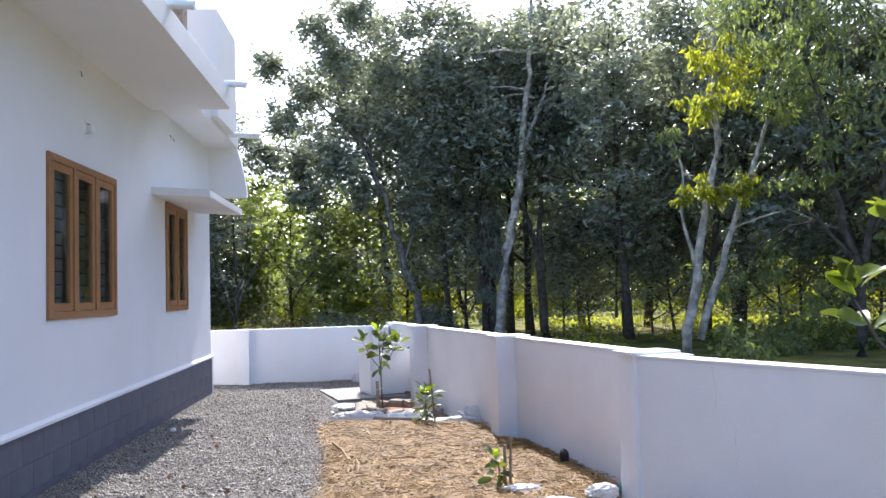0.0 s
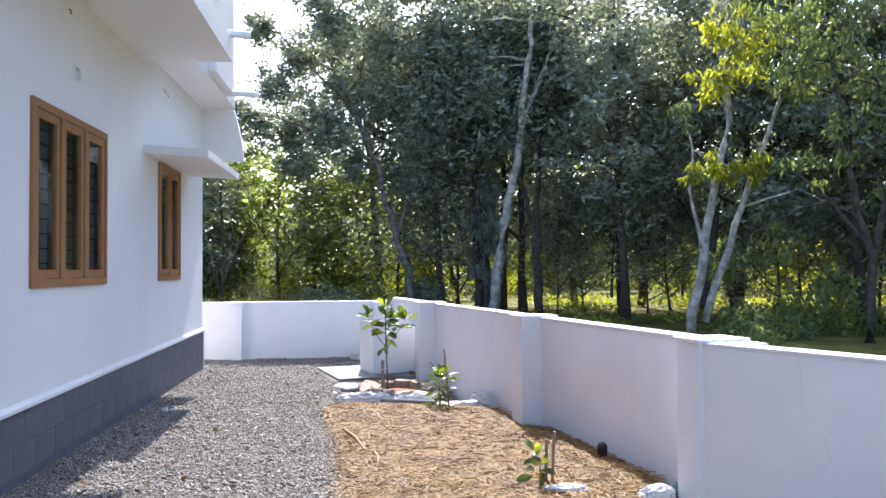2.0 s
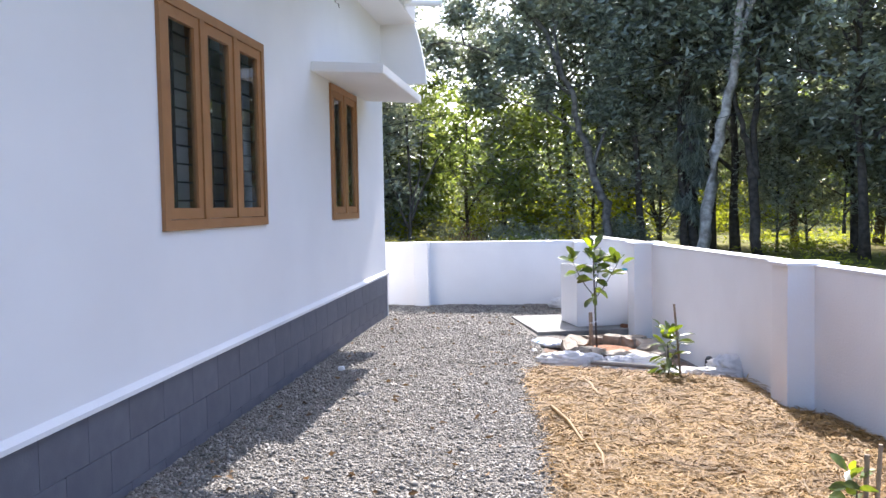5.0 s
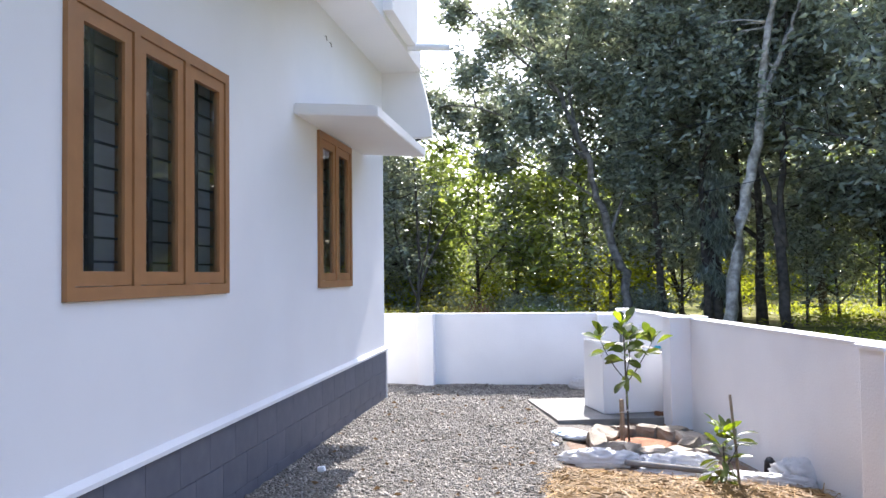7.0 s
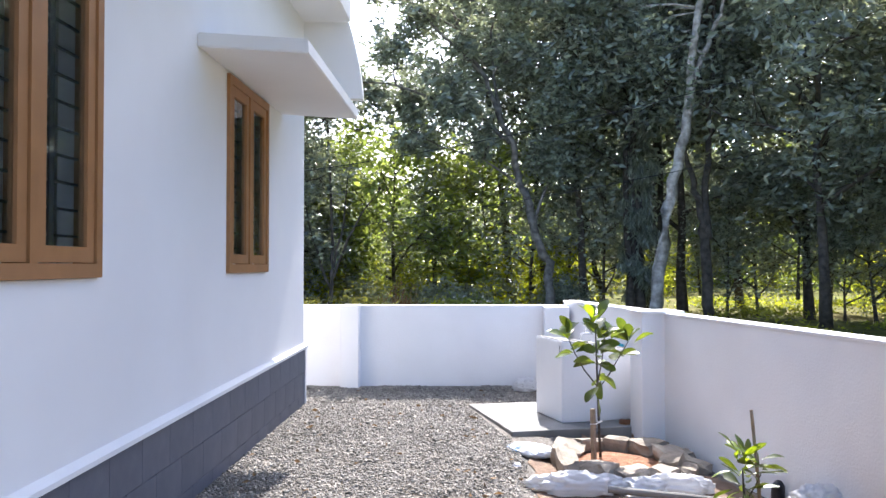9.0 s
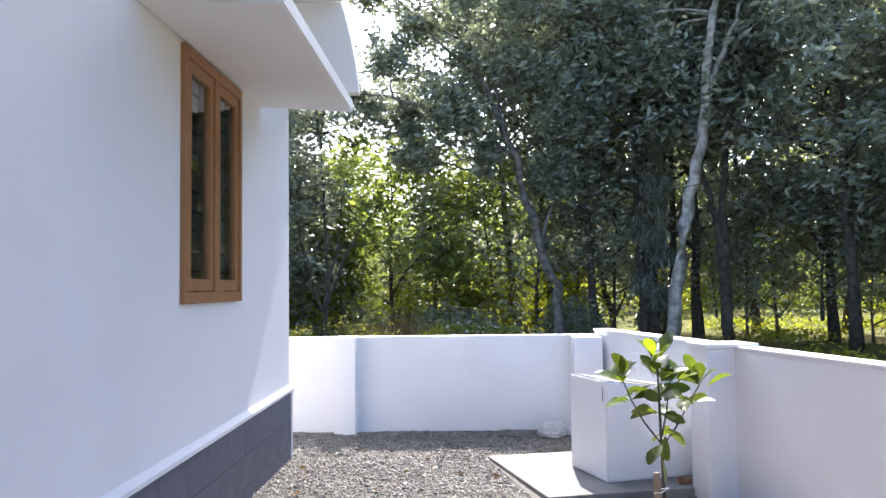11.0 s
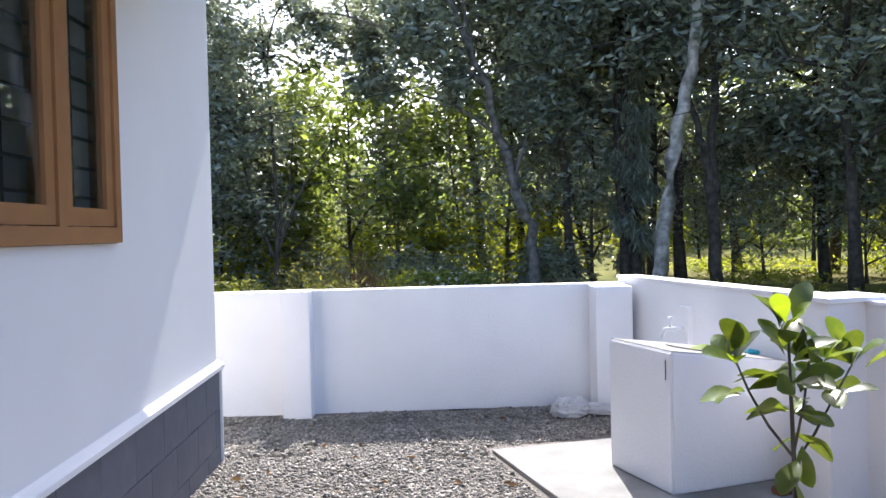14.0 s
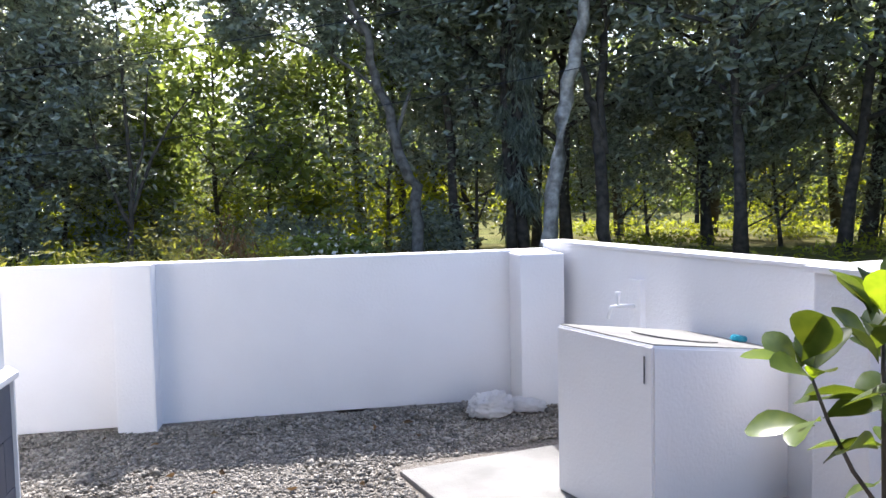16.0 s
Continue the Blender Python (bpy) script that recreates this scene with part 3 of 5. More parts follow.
# ---- stones, bags and odds round the young trees ----


def rock(name, at, size, turn, mat, seed, label, category, group=""):
    rng = np.random.default_rng(seed)
    bm = box(-0.5, 0.5, -0.5, 0.5, -0.5, 0.5)
    bmesh.ops.subdivide_edges(bm, edges=bm.edges[:], cuts=3, use_grid_fill=True)
    for q in bm.verts:
        k = q.co * 2.2 + Vector((seed * 3.1, 0, 0))
        q.co = q.co.lerp(q.co.normalized() * 0.62, 0.35) + 0.13 * noise.noise_vector(k * 0.8) + 0.06 * noise.noise_vector(k * 2.7)
    for q in bm.verts:
        q.co = Vector((q.co.x * size[0], q.co.y * size[1], q.co.z * size[2]))
    ob = link(name, bm, mat)
    ob.matrix_basis = pose(*at, 10 * math.sin(seed * 2.1), 10 * math.cos(seed * 3.7), turn)
    return tagged(ob, label, category, group)


RING = (2.94, -1.97)
for k in range(11):
    a = k / 11 * math.tau + 0.2
    rx, ry = (0.43, 0.50) if k % 3 else (0.47, 0.55)
    x, y = RING[0] + rx * math.cos(a), RING[1] + ry * math.sin(a)
    rock("edging_stone", (x, y, gz(x, y) + 0.065), (0.30 + 0.10 * math.sin(k * 2.3), 0.20 + 0.06 * math.cos(k * 1.7), 0.14 + 0.05 * math.sin(k * 1.3)), math.degrees(a) + 90 + 25 * math.sin(k * 5), M_LATER, k + 1,
         "rough brown laterite stone ringing the young tree", "stone", "stones round the young jackfruit tree")
for k, (x, y) in enumerate(((3.50, -1.75), (3.45, -2.2), (3.38, -1.4), (3.55, -2.05))):
    rock("edging_stone", (x, y, gz(x, y) + 0.045), (0.24, 0.15, 0.10), 30 + 40 * k, M_LATER, 30 + k, "rough brown laterite stone lying beside the ring", "stone", "stones round the young jackfruit tree")
rock("dirt_clod", (3.22, -0.88, 0.0), (0.09, 0.07, 0.05), 20, M_REDSOIL, 44, "small clod of red earth on the slab", "clod")
bm = bmesh.new()
bmesh.ops.create_circle(bm, cap_ends=False, radius=0.40, segments=26)
top = bm.verts.new((0, 0, 0.05))
rim = [e for e in bm.edges]
for e in rim:
    bm.faces.new((e.verts[0], e.verts[1], top))
bmesh.ops.subdivide_edges(bm, edges=bm.edges[:], cuts=3, use_grid_fill=True)
for q in bm.verts:
    q.co.z += 0.018 * noise.noise(q.co * 14)
bmesh.ops.recalc_face_normals(bm, faces=bm.faces[:])
ob = link("planting_mound", bm, M_REDSOIL, smooth=True)
ob.location = (RING[0], RING[1], gz(*RING) + 0.035)
tagged(ob, "reddish earth mound inside the ring of stones", "soil")


def crumpled(name, at, size, turn, mat, seed, label, category, fold=0.35):
    """A slack, folded bag lying on the ground."""
    bm = bmesh.new()
    bmesh.ops.create_uvsphere(bm, u_segments=64, v_segments=32, radius=0.5)
    for q in bm.verts:
        d = q.co.copy()
        k = Vector((d.x * 3.2 * size[0] / size[2] * 0.4, d.y * 3.2, d.z * 3)) + Vector((seed * 7.3, 1, 0))
        f1 = 0.7 * abs(noise.noise(k)) + 0.7 * abs(noise.noise(k * 2.1)) + 0.55 * abs(noise.noise(k * 4.3)) + 0.3 * abs(noise.noise(k * 9))
        q.co = d * (1.15 - fold * f1)
        q.co.x = (abs(q.co.x) ** 0.8) * math.copysign(1, q.co.x) * 0.9
        q.co.z = max(q.co.z, -0.32)
        q.co = Vector((q.co.x * size[0], q.co.y * size[1], (q.co.z + 0.32) * size[2]))
    ob = link(name, bm, mat, smooth=True)
    ob.matrix_basis = pose(*at, 0, 0, turn)
    return tagged(ob, label, category)


for k, (x, y, sx, sy, sz, a) in enumerate(((2.50, -2.84, 0.70, 0.28, 0.20, 3), (2.98, -2.76, 0.50, 0.28, 0.14, 12), (3.25, -2.74, 0.46, 0.27, 0.18, -14), (3.08, -3.06, 0.6, 0.2, 0.10, -10),
                                           (3.60, -3.27, 0.65, 0.24, 0.11, -8), (3.96, -3.42, 0.46, 0.34, 0.28, 25), (3.82, -3.54, 0.45, 0.2, 0.13, -20))):
    crumpled("plastic_sack", (x, y, gz(x, y) + 0.012), (sx, sy, sz), a, M_BAG, k + 2, "crumpled white plastic sack edging the straw bed", "sack", 0.5)
crumpled("printed_sack", (2.27, -1.76, gz(2.27, -1.76) + 0.012), (0.44, 0.30, 0.10), -50, M_BAGB, 11, "folded white and blue printed sack on the gravel", "sack", 0.3)
crumpled("plastic_sack", (3.9, -7.33, gz(3.9, -7.3) + 0.05), (0.36, 0.18, 0.09), 5, M_BAG, 14, "white plastic sack at the foot of a seedling", "sack", 0.4)
crumpled("plastic_sack", (4.52, -7.45, gz(4.5, -7.4) + 0.03), (0.3, 0.2, 0.14), 30, M_BAG, 15, "crumpled white plastic sack beside a wall pier", "sack", 0.5)
crumpled("plastic_sack", (4.1, -7.62, gz(4.1, -7.6) + 0.05), (0.36, 0.13, 0.06), -12, M_BAG, 16, "torn white plastic sack on the straw", "sack", 0.5)
crumpled("carrier_bag", (2.42, 0.98, gz(2.42, 0.98) + 0.01), (0.32, 0.18, 0.19), 15, M_BAG, 17, "crumpled white carrier bag at the back wall", "bag", 0.68)
crumpled("carrier_bag", (2.62, 1.05, gz(2.6, 1.05) + 0.01), (0.36, 0.16, 0.10), -30, M_BAG, 18, "grey plastic scraps at the back wall", "bag", 0.6)
bm = bmesh.new()
tube(bm, [(2.70, -3.0, gz(2.70, -3.0) + 0.10), (3.55, -3.24, gz(3.55, -3.24) + 0.075)], [0.024, 0.024], 12)
tagged(link("metal_pipe", bm, M_CONC, smooth=False), "grey pipe lying across the sacks", "pipe")
# black drain pipes at the wall
for x, y, turn in ((3.86, -2.95, 20), (4.50, -6.22, 10)):
    t = empty("drain_pipe", (x, y, gz(x, y)), "short black plastic drain pipe at the foot of the wall", "pipe")
    bm = bmesh.new()
    tube(bm, [(0, 0, -0.02), (0, 0, 0.10), (-0.005, -0.01, 0.15), (-0.02, -0.03, 0.17)], [0.045, 0.045, 0.043, 0.03], 16)
    part("riser", bm, M_BLACK, t, smooth=True)
    bm = bmesh.new()
    tube(bm, [(0.0, 0.0, 0.03), (0.06, -0.09, 0.03), (0.11, -0.17, 0.025)], [0.034, 0.036, 0.036], 14)
    part("elbow", bm, M_BLACK, t, smooth=True)
    t.rotation_euler = (0, 0, radians(turn))
# bottles in the corner by the pier
bm = bmesh.new()
tube(bm, [(0, 0, 0), (0.1, 0, 0), (0.14, 0, 0), (0.17, 0, 0), (0.2, 0, 0)], [0.035, 0.036, 0.03, 0.014, 0.013], 14)
M_BOTTLE = material("green_bottle_plastic", [(0.3, (0.12, 0.35, 0.26)), (0.7, (0.2, 0.45, 0.35))], 8, 3, 0.2, translucent=0.4)
ob = link("plastic_bottle", bm, M_BOTTLE, smooth=True)
ob.matrix_basis = pose(4.72, -7.28, gz(4.7, -7.3) + 0.06, 0, 0, 60)
tagged(ob, "pale green plastic bottle lying by the wall", "bottle")

# sticks on the straw
for k, (a, b) in enumerate((((2.54, -3.97), (2.69, -4.87)), ((2.30, -5.15), (2.50, -6.05)), ((2.57, -6.05), (2.60, -6.65)))):
    bm = bmesh.new()
    za, zb = gz(*a) + 0.085, gz(*b) + 0.085
    m = ((a[0] + b[0]) / 2 + 0.02, (a[1] + b[1]) / 2, (za + zb) / 2 + 0.01)
    tube(bm, [(*a, za), m, (*b, zb)], [0.011, 0.013, 0.009], 7)
    tagged(link("straw_stalk", bm, M_STRAW), "long pale dry stalk lying on the straw", "stalk", "dry stalks on the bed")

# ---- young planted trees ----
LEAVES = {}


def leaf_mesh(mat, w, curl):
    key = (mat.name, w, curl)
    if key not in LEAVES:
        prof = [(0.0, 0.02), (0.14, 0.28), (0.32, 0.66), (0.52, 0.94), (0.68, 1.0), (0.83, 0.82), (0.94, 0.48), (1.0, 0.06)]
        bm = bmesh.new()
        rows = []
        for t, ww in prof:
            z = -curl * t * t
            rows.append([bm.verts.new((t, sgn * ww * w / 2, z + (0.16 * ww * w if sgn else 0.0) + 0.02 * math.sin(t * 19) * abs(sgn))) for sgn in (-1, 0, 1)])
        for a, b in zip(rows, rows[1:]):
            for i in (0, 1):
                bm.faces.new((a[i], b[i], b[i + 1], a[i + 1]))
        me = bpy.data.meshes.new("leaf")
        bm.to_mesh(me)
        bm.free()
        me.materials.append(mat)
        me.polygons.foreach_set("use_smooth", [True] * len(me.polygons))
        LEAVES[key] = me
    return LEAVES[key]


def sapling(name, base, stem, branches, whorls, length, width, seed, label, stake=None, bark=None):
    """A young tree: stem, side branches, and single leaves set round whorls (place, count, tilt, young share)."""
    rng = np.random.default_rng(seed)
    t = empty(name, base, label, "young tree", "young trees of the garden")
    bm = bmesh.new()
    tube(bm, stem[0], stem[1], 9)
    part("stem", bm, bark or M_BARK_D, t, smooth=True)
    for pts, rad in branches:
        bm = bmesh.new()
        tube(bm, pts, rad, 6)
        part("branch", bm, bark or M_BARK_D, t, smooth=True)
    for (x, y, z), n, tilt, young in whorls:
        a0 = rng.uniform(0, math.tau)
        for k in range(n):
            az = a0 + k * 2.4 + rng.uniform(-0.3, 0.3)
            el = tilt + rng.uniform(-0.35, 0.35)
            fresh = rng.uniform() < young
            me = leaf_mesh(M_LEAF_JY if fresh else M_LEAF_J, width / length, (0.12, 0.25, 0.4)[k % 3])
            ob = new("leaf", me)
            ob.parent = t
            ln = length * rng.uniform(0.72, 1.12) * (0.85 if fresh else 1)
            d = Vector((math.cos(az) * math.cos(el), math.sin(az) * math.cos(el), math.sin(el)))
            rot = d.to_track_quat("X", "Z").to_matrix().to_4x4() @ Matrix.Rotation(rng.uniform(-1.1, 1.1), 4, "X")
            ob.matrix_basis = Matrix.Translation(Vector((x, y, z)) + d * 0.02 + Vector(rng.normal(size=3)) * 0.02) @ rot @ Matrix.Scale(ln, 4)
    return t


def stake(at, height, r, label, lean=(0, 0), square=False):
    bm = bmesh.new()
    tube(bm, [(0, 0, -0.05), (lean[0] * 0.5, lean[1] * 0.5, height * 0.5), (*lean, height)], [r, r * 0.95, r * 0.9], 4 if square else 8)
    ob = link("stake", bm, M_STAKE)
    ob.location = at
    return tagged(ob, label, "stake", "stakes of the young trees")


jz = gz(*RING) + 0.06
jack = sapling("jackfruit_sapling", (2.80, -1.94, jz), ([(0.02, 0, -0.03), (0.01, 0, 0.2), (0.0, 0, 0.5), (-0.01, 0, 0.8), (-0.02, 0, 1.1)], [0.012, 0.011, 0.010, 0.008, 0.005]),
        [([(0.0, 0, 0.58), (-0.11, -0.01, 0.72), (-0.19, -0.02, 0.86), (-0.24, -0.02, 0.98)], [0.006, 0.006, 0.005, 0.004]), ([(0.0, 0, 0.56), (0.09, 0.01, 0.68), (0.18, 0.02, 0.83), (0.25, 0.02, 0.95)], [0.006, 0.006, 0.005, 0.004]),
         ([(0.0, 0, 0.62), (0.03, -0.02, 0.8), (0.05, -0.03, 0.98)], [0.006, 0.005, 0.004])],
        [((-0.02, 0, 1.11), 9, 1.1, 0.3), ((-0.02, 0, 1.0), 9, 0.75, 0.05), ((0.05, -0.03, 0.97), 6, 0.85, 0.15), ((-0.24, -0.02, 0.98), 9, 0.9, 0.25), ((-0.19, -0.02, 0.87), 5, 0.3, 0.0), ((0.25, 0.02, 0.95), 9, 0.9, 0.25),
         ((0.18, 0.02, 0.84), 5, 0.3, 0.05), ((-0.01, 0, 0.87), 9, 0.45, 0.05), ((0.0, 0, 0.77), 8, 0.1, 0.05), ((0.0, 0, 0.67), 5, -0.5, 0.0), ((-0.03, -0.02, 0.54), 1, -1.2, 0.0)],
        0.17, 0.09, 3, "jackfruit sapling with glossy green leaves in a stone ring")
stake((2.755, -2.02, jz - 0.02), 0.44, 0.024, "weathered wooden stake tied to the sapling", (-0.01, 0.0), True)
bm = bmesh.new()
tube(bm, [(2.72, -2.04, jz + 0.30), (2.76, -2.06, jz + 0.305), (2.83, -1.96, jz + 0.31), (2.78, -1.98, jz + 0.31)], [0.004] * 4, 5)
tagged(link("tie_string", bm, M_BAG), "pale string tying the sapling to its stake", "string")

bz = gz(3.34, -3.8) + 0.03
sapling("mango_sapling", (3.34, -3.80, bz), ([(0, 0, -0.03), (0.01, 0, 0.15), (0.0, 0, 0.34)], [0.010, 0.008, 0.005]), [([(0.01, 0, 0.14), (0.06, -0.02, 0.24), (0.1, -0.02, 0.32)], [0.005, 0.004, 0.003])],
        [((0, 0, 0.38), 11, 0.9, 0.6), ((0, 0, 0.30), 10, 0.4, 0.3), ((0.1, -0.02, 0.36), 9, 0.6, 0.1), ((0, 0, 0.22), 10, 0.0, 0.1), ((-0.05, 0.02, 0.13), 7, -0.3, 0.0), ((0.02, -0.02, 0.10), 6, -0.2, 0.0)], 0.165, 0.05, 5, "small mango sapling with narrow green leaves")
stake((3.46, -3.78, bz), 0.68, 0.011, "thin dark stick beside the mango sapling", (-0.06, 0.0))
cz = gz(3.75, -7.2) + 0.06
sapling("jackfruit_seedling", (3.75, -7.18, cz), ([(0, 0, -0.03), (0.005, 0, 0.1), (0.0, 0, 0.22)], [0.006, 0.005, 0.003]), [],
        [((0, 0, 0.24), 4, 0.9, 0.7), ((0, 0, 0.18), 6, 0.3, 0.2), ((0, 0, 0.12), 6, -0.1, 0.1)], 0.13, 0.06, 7, "small jackfruit seedling with green leaves in the straw")
stake((3.84, -7.18, cz), 0.40, 0.012, "thin weathered stick beside the seedling", (0.02, 0.0))
stake((3.80, -7.15, cz), 0.34, 0.014, "thin weathered stick beside the seedling", (0.01, 0.0))
dz = gz(5.2, -10.6)
sapling("jackfruit_sapling", (5.47, -10.38, dz), ([(0, 0, -0.03), (-0.02, 0.0, 0.6), (-0.04, 0.02, 1.3), (-0.03, 0.03, 2.2)], [0.02, 0.018, 0.014, 0.007]),
        [([(-0.03, 0, 0.95), (-0.25, 0.06, 1.2), (-0.42, 0.1, 1.42), (-0.52, 0.12, 1.62)], [0.01, 0.009, 0.007, 0.005]), ([(-0.04, 0, 1.2), (0.1, -0.1, 1.5), (0.18, -0.14, 1.9)], [0.009, 0.007, 0.004]),
         ([(-0.04, 0.02, 1.35), (-0.22, 0.05, 1.65), (-0.32, 0.08, 1.92)], [0.008, 0.006, 0.004]), ([(-0.04, 0.02, 1.5), (-0.12, -0.03, 1.85), (-0.14, -0.04, 2.2)], [0.008, 0.006, 0.004])],
        [((-0.03, 0.03, 2.24), 10, 1.15, 0.35), ((-0.03, 0.03, 2.1), 9, 0.8, 0.15), ((-0.14, -0.04, 2.22), 9, 1.1, 0.35), ((-0.13, -0.03, 2.05), 7, 0.7, 0.1), ((-0.32, 0.08, 1.94), 9, 1.0, 0.35), ((-0.25, 0.06, 1.76), 7, 0.5, 0.1),
         ((0.18, -0.14, 1.92), 10, 0.9, 0.25), ((-0.52, 0.12, 1.63), 9, 1.0, 0.35), ((-0.44, 0.1, 1.46), 6, 0.4, 0.05), ((-0.04, 0.02, 1.88), 10, 0.7, 0.1), ((-0.04, 0.02, 1.68), 10, 0.6, 0.1), ((-0.04, 0.02, 1.48), 10, 0.5, 0.05),
         ((0.1, -0.08, 1.55), 9, 0.5, 0.1), ((-0.12, 0.04, 1.4), 7, 0.4, 0.05), ((-0.04, 0.0, 1.25), 8, 0.2, 0.0), ((-0.2, 0.05, 1.15), 5, -0.2, 0.0), ((-0.03, 0.0, 1.02), 5, -0.4, 0.0), ((-0.02, 0.0, 0.75), 4, -0.7, 0.0)],
        0.175, 0.098, 9, "taller jackfruit sapling with broad glossy leaves beside the wall")
stake((5.24, -10.42, dz), 1.35, 0.018, "grey wooden stake beside the taller sapling", (-0.05, 0.0))

# ---- trees ----


def grow(rng, height, trunk_r, crown_from, reach, limbs, twigs, lean=(0, 0), up=0.6):
    """Trunk and limb paths with radii, and the twig ends."""
    tubes, tips = [], []
    n = 9
    wob = rng.normal(size=(n, 2)) * 0.12 * height / 10
    tr = [Vector((lean[0] * height * (i / (n - 1)) + wob[i][0] * i / n, lean[1] * height * (i / (n - 1)) + wob[i][1] * i / n, height * i / (n - 1) * 0.92)) for i in range(n)]
    tubes.append((tr, [trunk_r * (1.25 if i == 0 else 1) * (1 - 0.8 * i / (n - 1)) for i in range(n)], 9))
    for k in range(limbs):
        f = crown_from + (1 - crown_from) * (k + rng.uniform(0, 1)) / limbs
        f = min(f, 0.99)
        q = f * (n - 1)
        i = min(int(q), n - 2)
        base = tr[i].lerp(tr[i + 1], q - i)
        az = k * 2.4 + rng.uniform(-0.5, 0.5)
        ln = reach * (1.15 - 0.6 * f) * rng.uniform(0.75, 1.2)
        d = Vector((math.cos(az), math.sin(az), up * rng.uniform(0.5, 1.4)))
        d.normalize()
        pts = [base]
        for s in range(1, 5):
            d = (d + Vector(rng.normal(size=3) * 0.14)).normalized()
            pts.append(pts[-1] + d * ln / 4)
        r0 = trunk_r * (1 - 0.8 * f) * 0.62
        tubes.append((pts, [r0 * (1 - 0.2 * s) + 0.006 for s in range(5)], 6))
        for s in range(twigs):
            g = rng.uniform(0.3, 1.0) * 4
            j = min(int(g), 3)
            b2 = pts[j].lerp(pts[j + 1], g - j)
            d2 = Vector(rng.normal(size=3)) * 0.8 + d * 0.6 + Vector((0, 0, 0.15))
            d2.normalize()
            l2 = ln * rng.uniform(0.25, 0.5)
            e = b2 + d2 * l2
            tubes.append(([b2, b2.lerp(e, 0.5) + Vector((0, 0, 0.05)), e], [r0 * 0.3 + 0.004, r0 * 0.2 + 0.003, 0.003], 4))
            tips += [b2.lerp(e, 0.55), e]
        tips.append(pts[-1])
    return tubes, tips


def make_tree(name, seed, height, trunk_r, crown_from, reach, limbs, twigs, leaves, leaf, bark, leafmat, label, lean=(0, 0), up=0.6, blob=0.36, droop=0.3, drape=0.0):
    rng = np.random.default_rng(seed)
    tubes, tips = grow(rng, height, trunk_r, crown_from, reach, limbs, twigs, lean, up)
    t = empty(name, (0, 0, 0), label, "tree", "trees of the grove behind the wall")
    bm = bmesh.new()
    for pts, rad, sides in tubes:
        tube(bm, pts, rad, sides)
    part("trunk", bm, bark, t, smooth=True)
    tips = np.array([tuple(p) for p in tips])
    which = rng.integers(0, len(tips), leaves)
    off = rng.normal(size=(leaves, 3)) * blob * np.array([1, 1, 0.6])
    c = tips[which] + off
    c[:, 2] -= drape * rng.uniform(0, 1, leaves)
    v, f = leaf_arrays(rng, c, leaf[0], leaf[1], droop)
    me = raw_mesh("crown", v, f, leafmat)
    ob = new("crown", me)
    ob.parent = t
    return t



def branchy(name, seed, paths, clusters, bark, leaf, label, density=1.0):
    """A tree from given limb paths, with twigs and leaf masses round given centres: (centre, radius, leaves, material)."""
    rng = np.random.default_rng(seed)
    t = empty(name, paths[0][0][0], label, "tree", "trees of the grove behind the wall")
    base = Vector(paths[0][0][0])
    bm = bmesh.new()
    ends = [Vector(p) for pts, _ in paths for p in pts[1:]]
    for pts, (r0, r1) in paths:
        fine = []
        for a, b in zip(pts, pts[1:]):
            for k in range(4):
                fine.append(Vector(a).lerp(Vector(b), k / 4) - base + Vector(rng.normal(size=3)) * r0 * 0.25)
        fine.append(Vector(pts[-1]) - base)
        n = len(fine) - 1
        tube(bm, fine, [r0 + (r1 - r0) * i / n for i in range(n + 1)], 9)
    for c, rad, count, mat in clusters:
        c = Vector(c)
        start = min(ends, key=lambda e: (e - c).length)
        a, hub = start - base, c - base
        if (hub - a).length > 0.9 * rad:
            way = [a.lerp(hub, q) + Vector((0, 0, 0.25 * math.sin(q * math.pi))) * (hub - a).length * 0.4 + Vector(rng.normal(size=3)) * 0.05 for q in (0, 0.25, 0.5, 0.75, 1)]
            tube(bm, way, [0.035, 0.03, 0.024, 0.018, 0.012], 6)
            a = hub
        for k in range(5):
            d = Vector(rng.normal(size=3)).normalized() * rad * 0.8
            e = c + d - base
            tube(bm, [a, a.lerp(e, 0.5) + Vector(rng.normal(size=3)) * rad * 0.12, e], [0.022, 0.013, 0.004], 5)
    part("trunk", bm, bark, t, smooth=True)
    by = {}
    for c, rad, count, mat in clusters:
        count = int(count * density)
        sub = rng.normal(size=(max(3, count // 18), 3))
        sub = unit(sub) * rng.uniform(0.2, 1.0, (len(sub), 1)) * rad
        p = sub[rng.integers(0, len(sub), count)] + rng.normal(size=(count, 3)) * rad * 0.13 + np.array(c) - np.array(base)
        by.setdefault(mat.name, (mat, []))[1].append(p)
    for mat, ps in by.values():
        v, f = leaf_arrays(rng, np.concatenate(ps), leaf[0], leaf[1], leaf[2])
        ob = new("crown", raw_mesh("crown", v, f, mat))
        ob.parent = t
    return t


P1 = make_tree("rubber_tree", 3, 13.0, 0.17, 0.27, 4.0, 16, 8, 7200, (0.30, 0.125), M_BARK_D, M_LEAF_D, "tall rubber tree with a dark dense crown", (0.03, 0.0))
P2 = make_tree("rubber_tree", 4, 12.0, 0.15, 0.22, 3.6, 16, 8, 7000, (0.30, 0.125), M_BARK_D, M_LEAF_D, "slim rubber tree with dark leaves", (-0.05, 0.02))
P3 = make_tree("rubber_tree", 5, 10.0, 0.12, 0.22, 3.0, 13, 8, 6000, (0.26, 0.11), M_BARK_D, M_LEAF_M, "leafy tree with mid-green sunlit leaves", (0.04, 0.02))
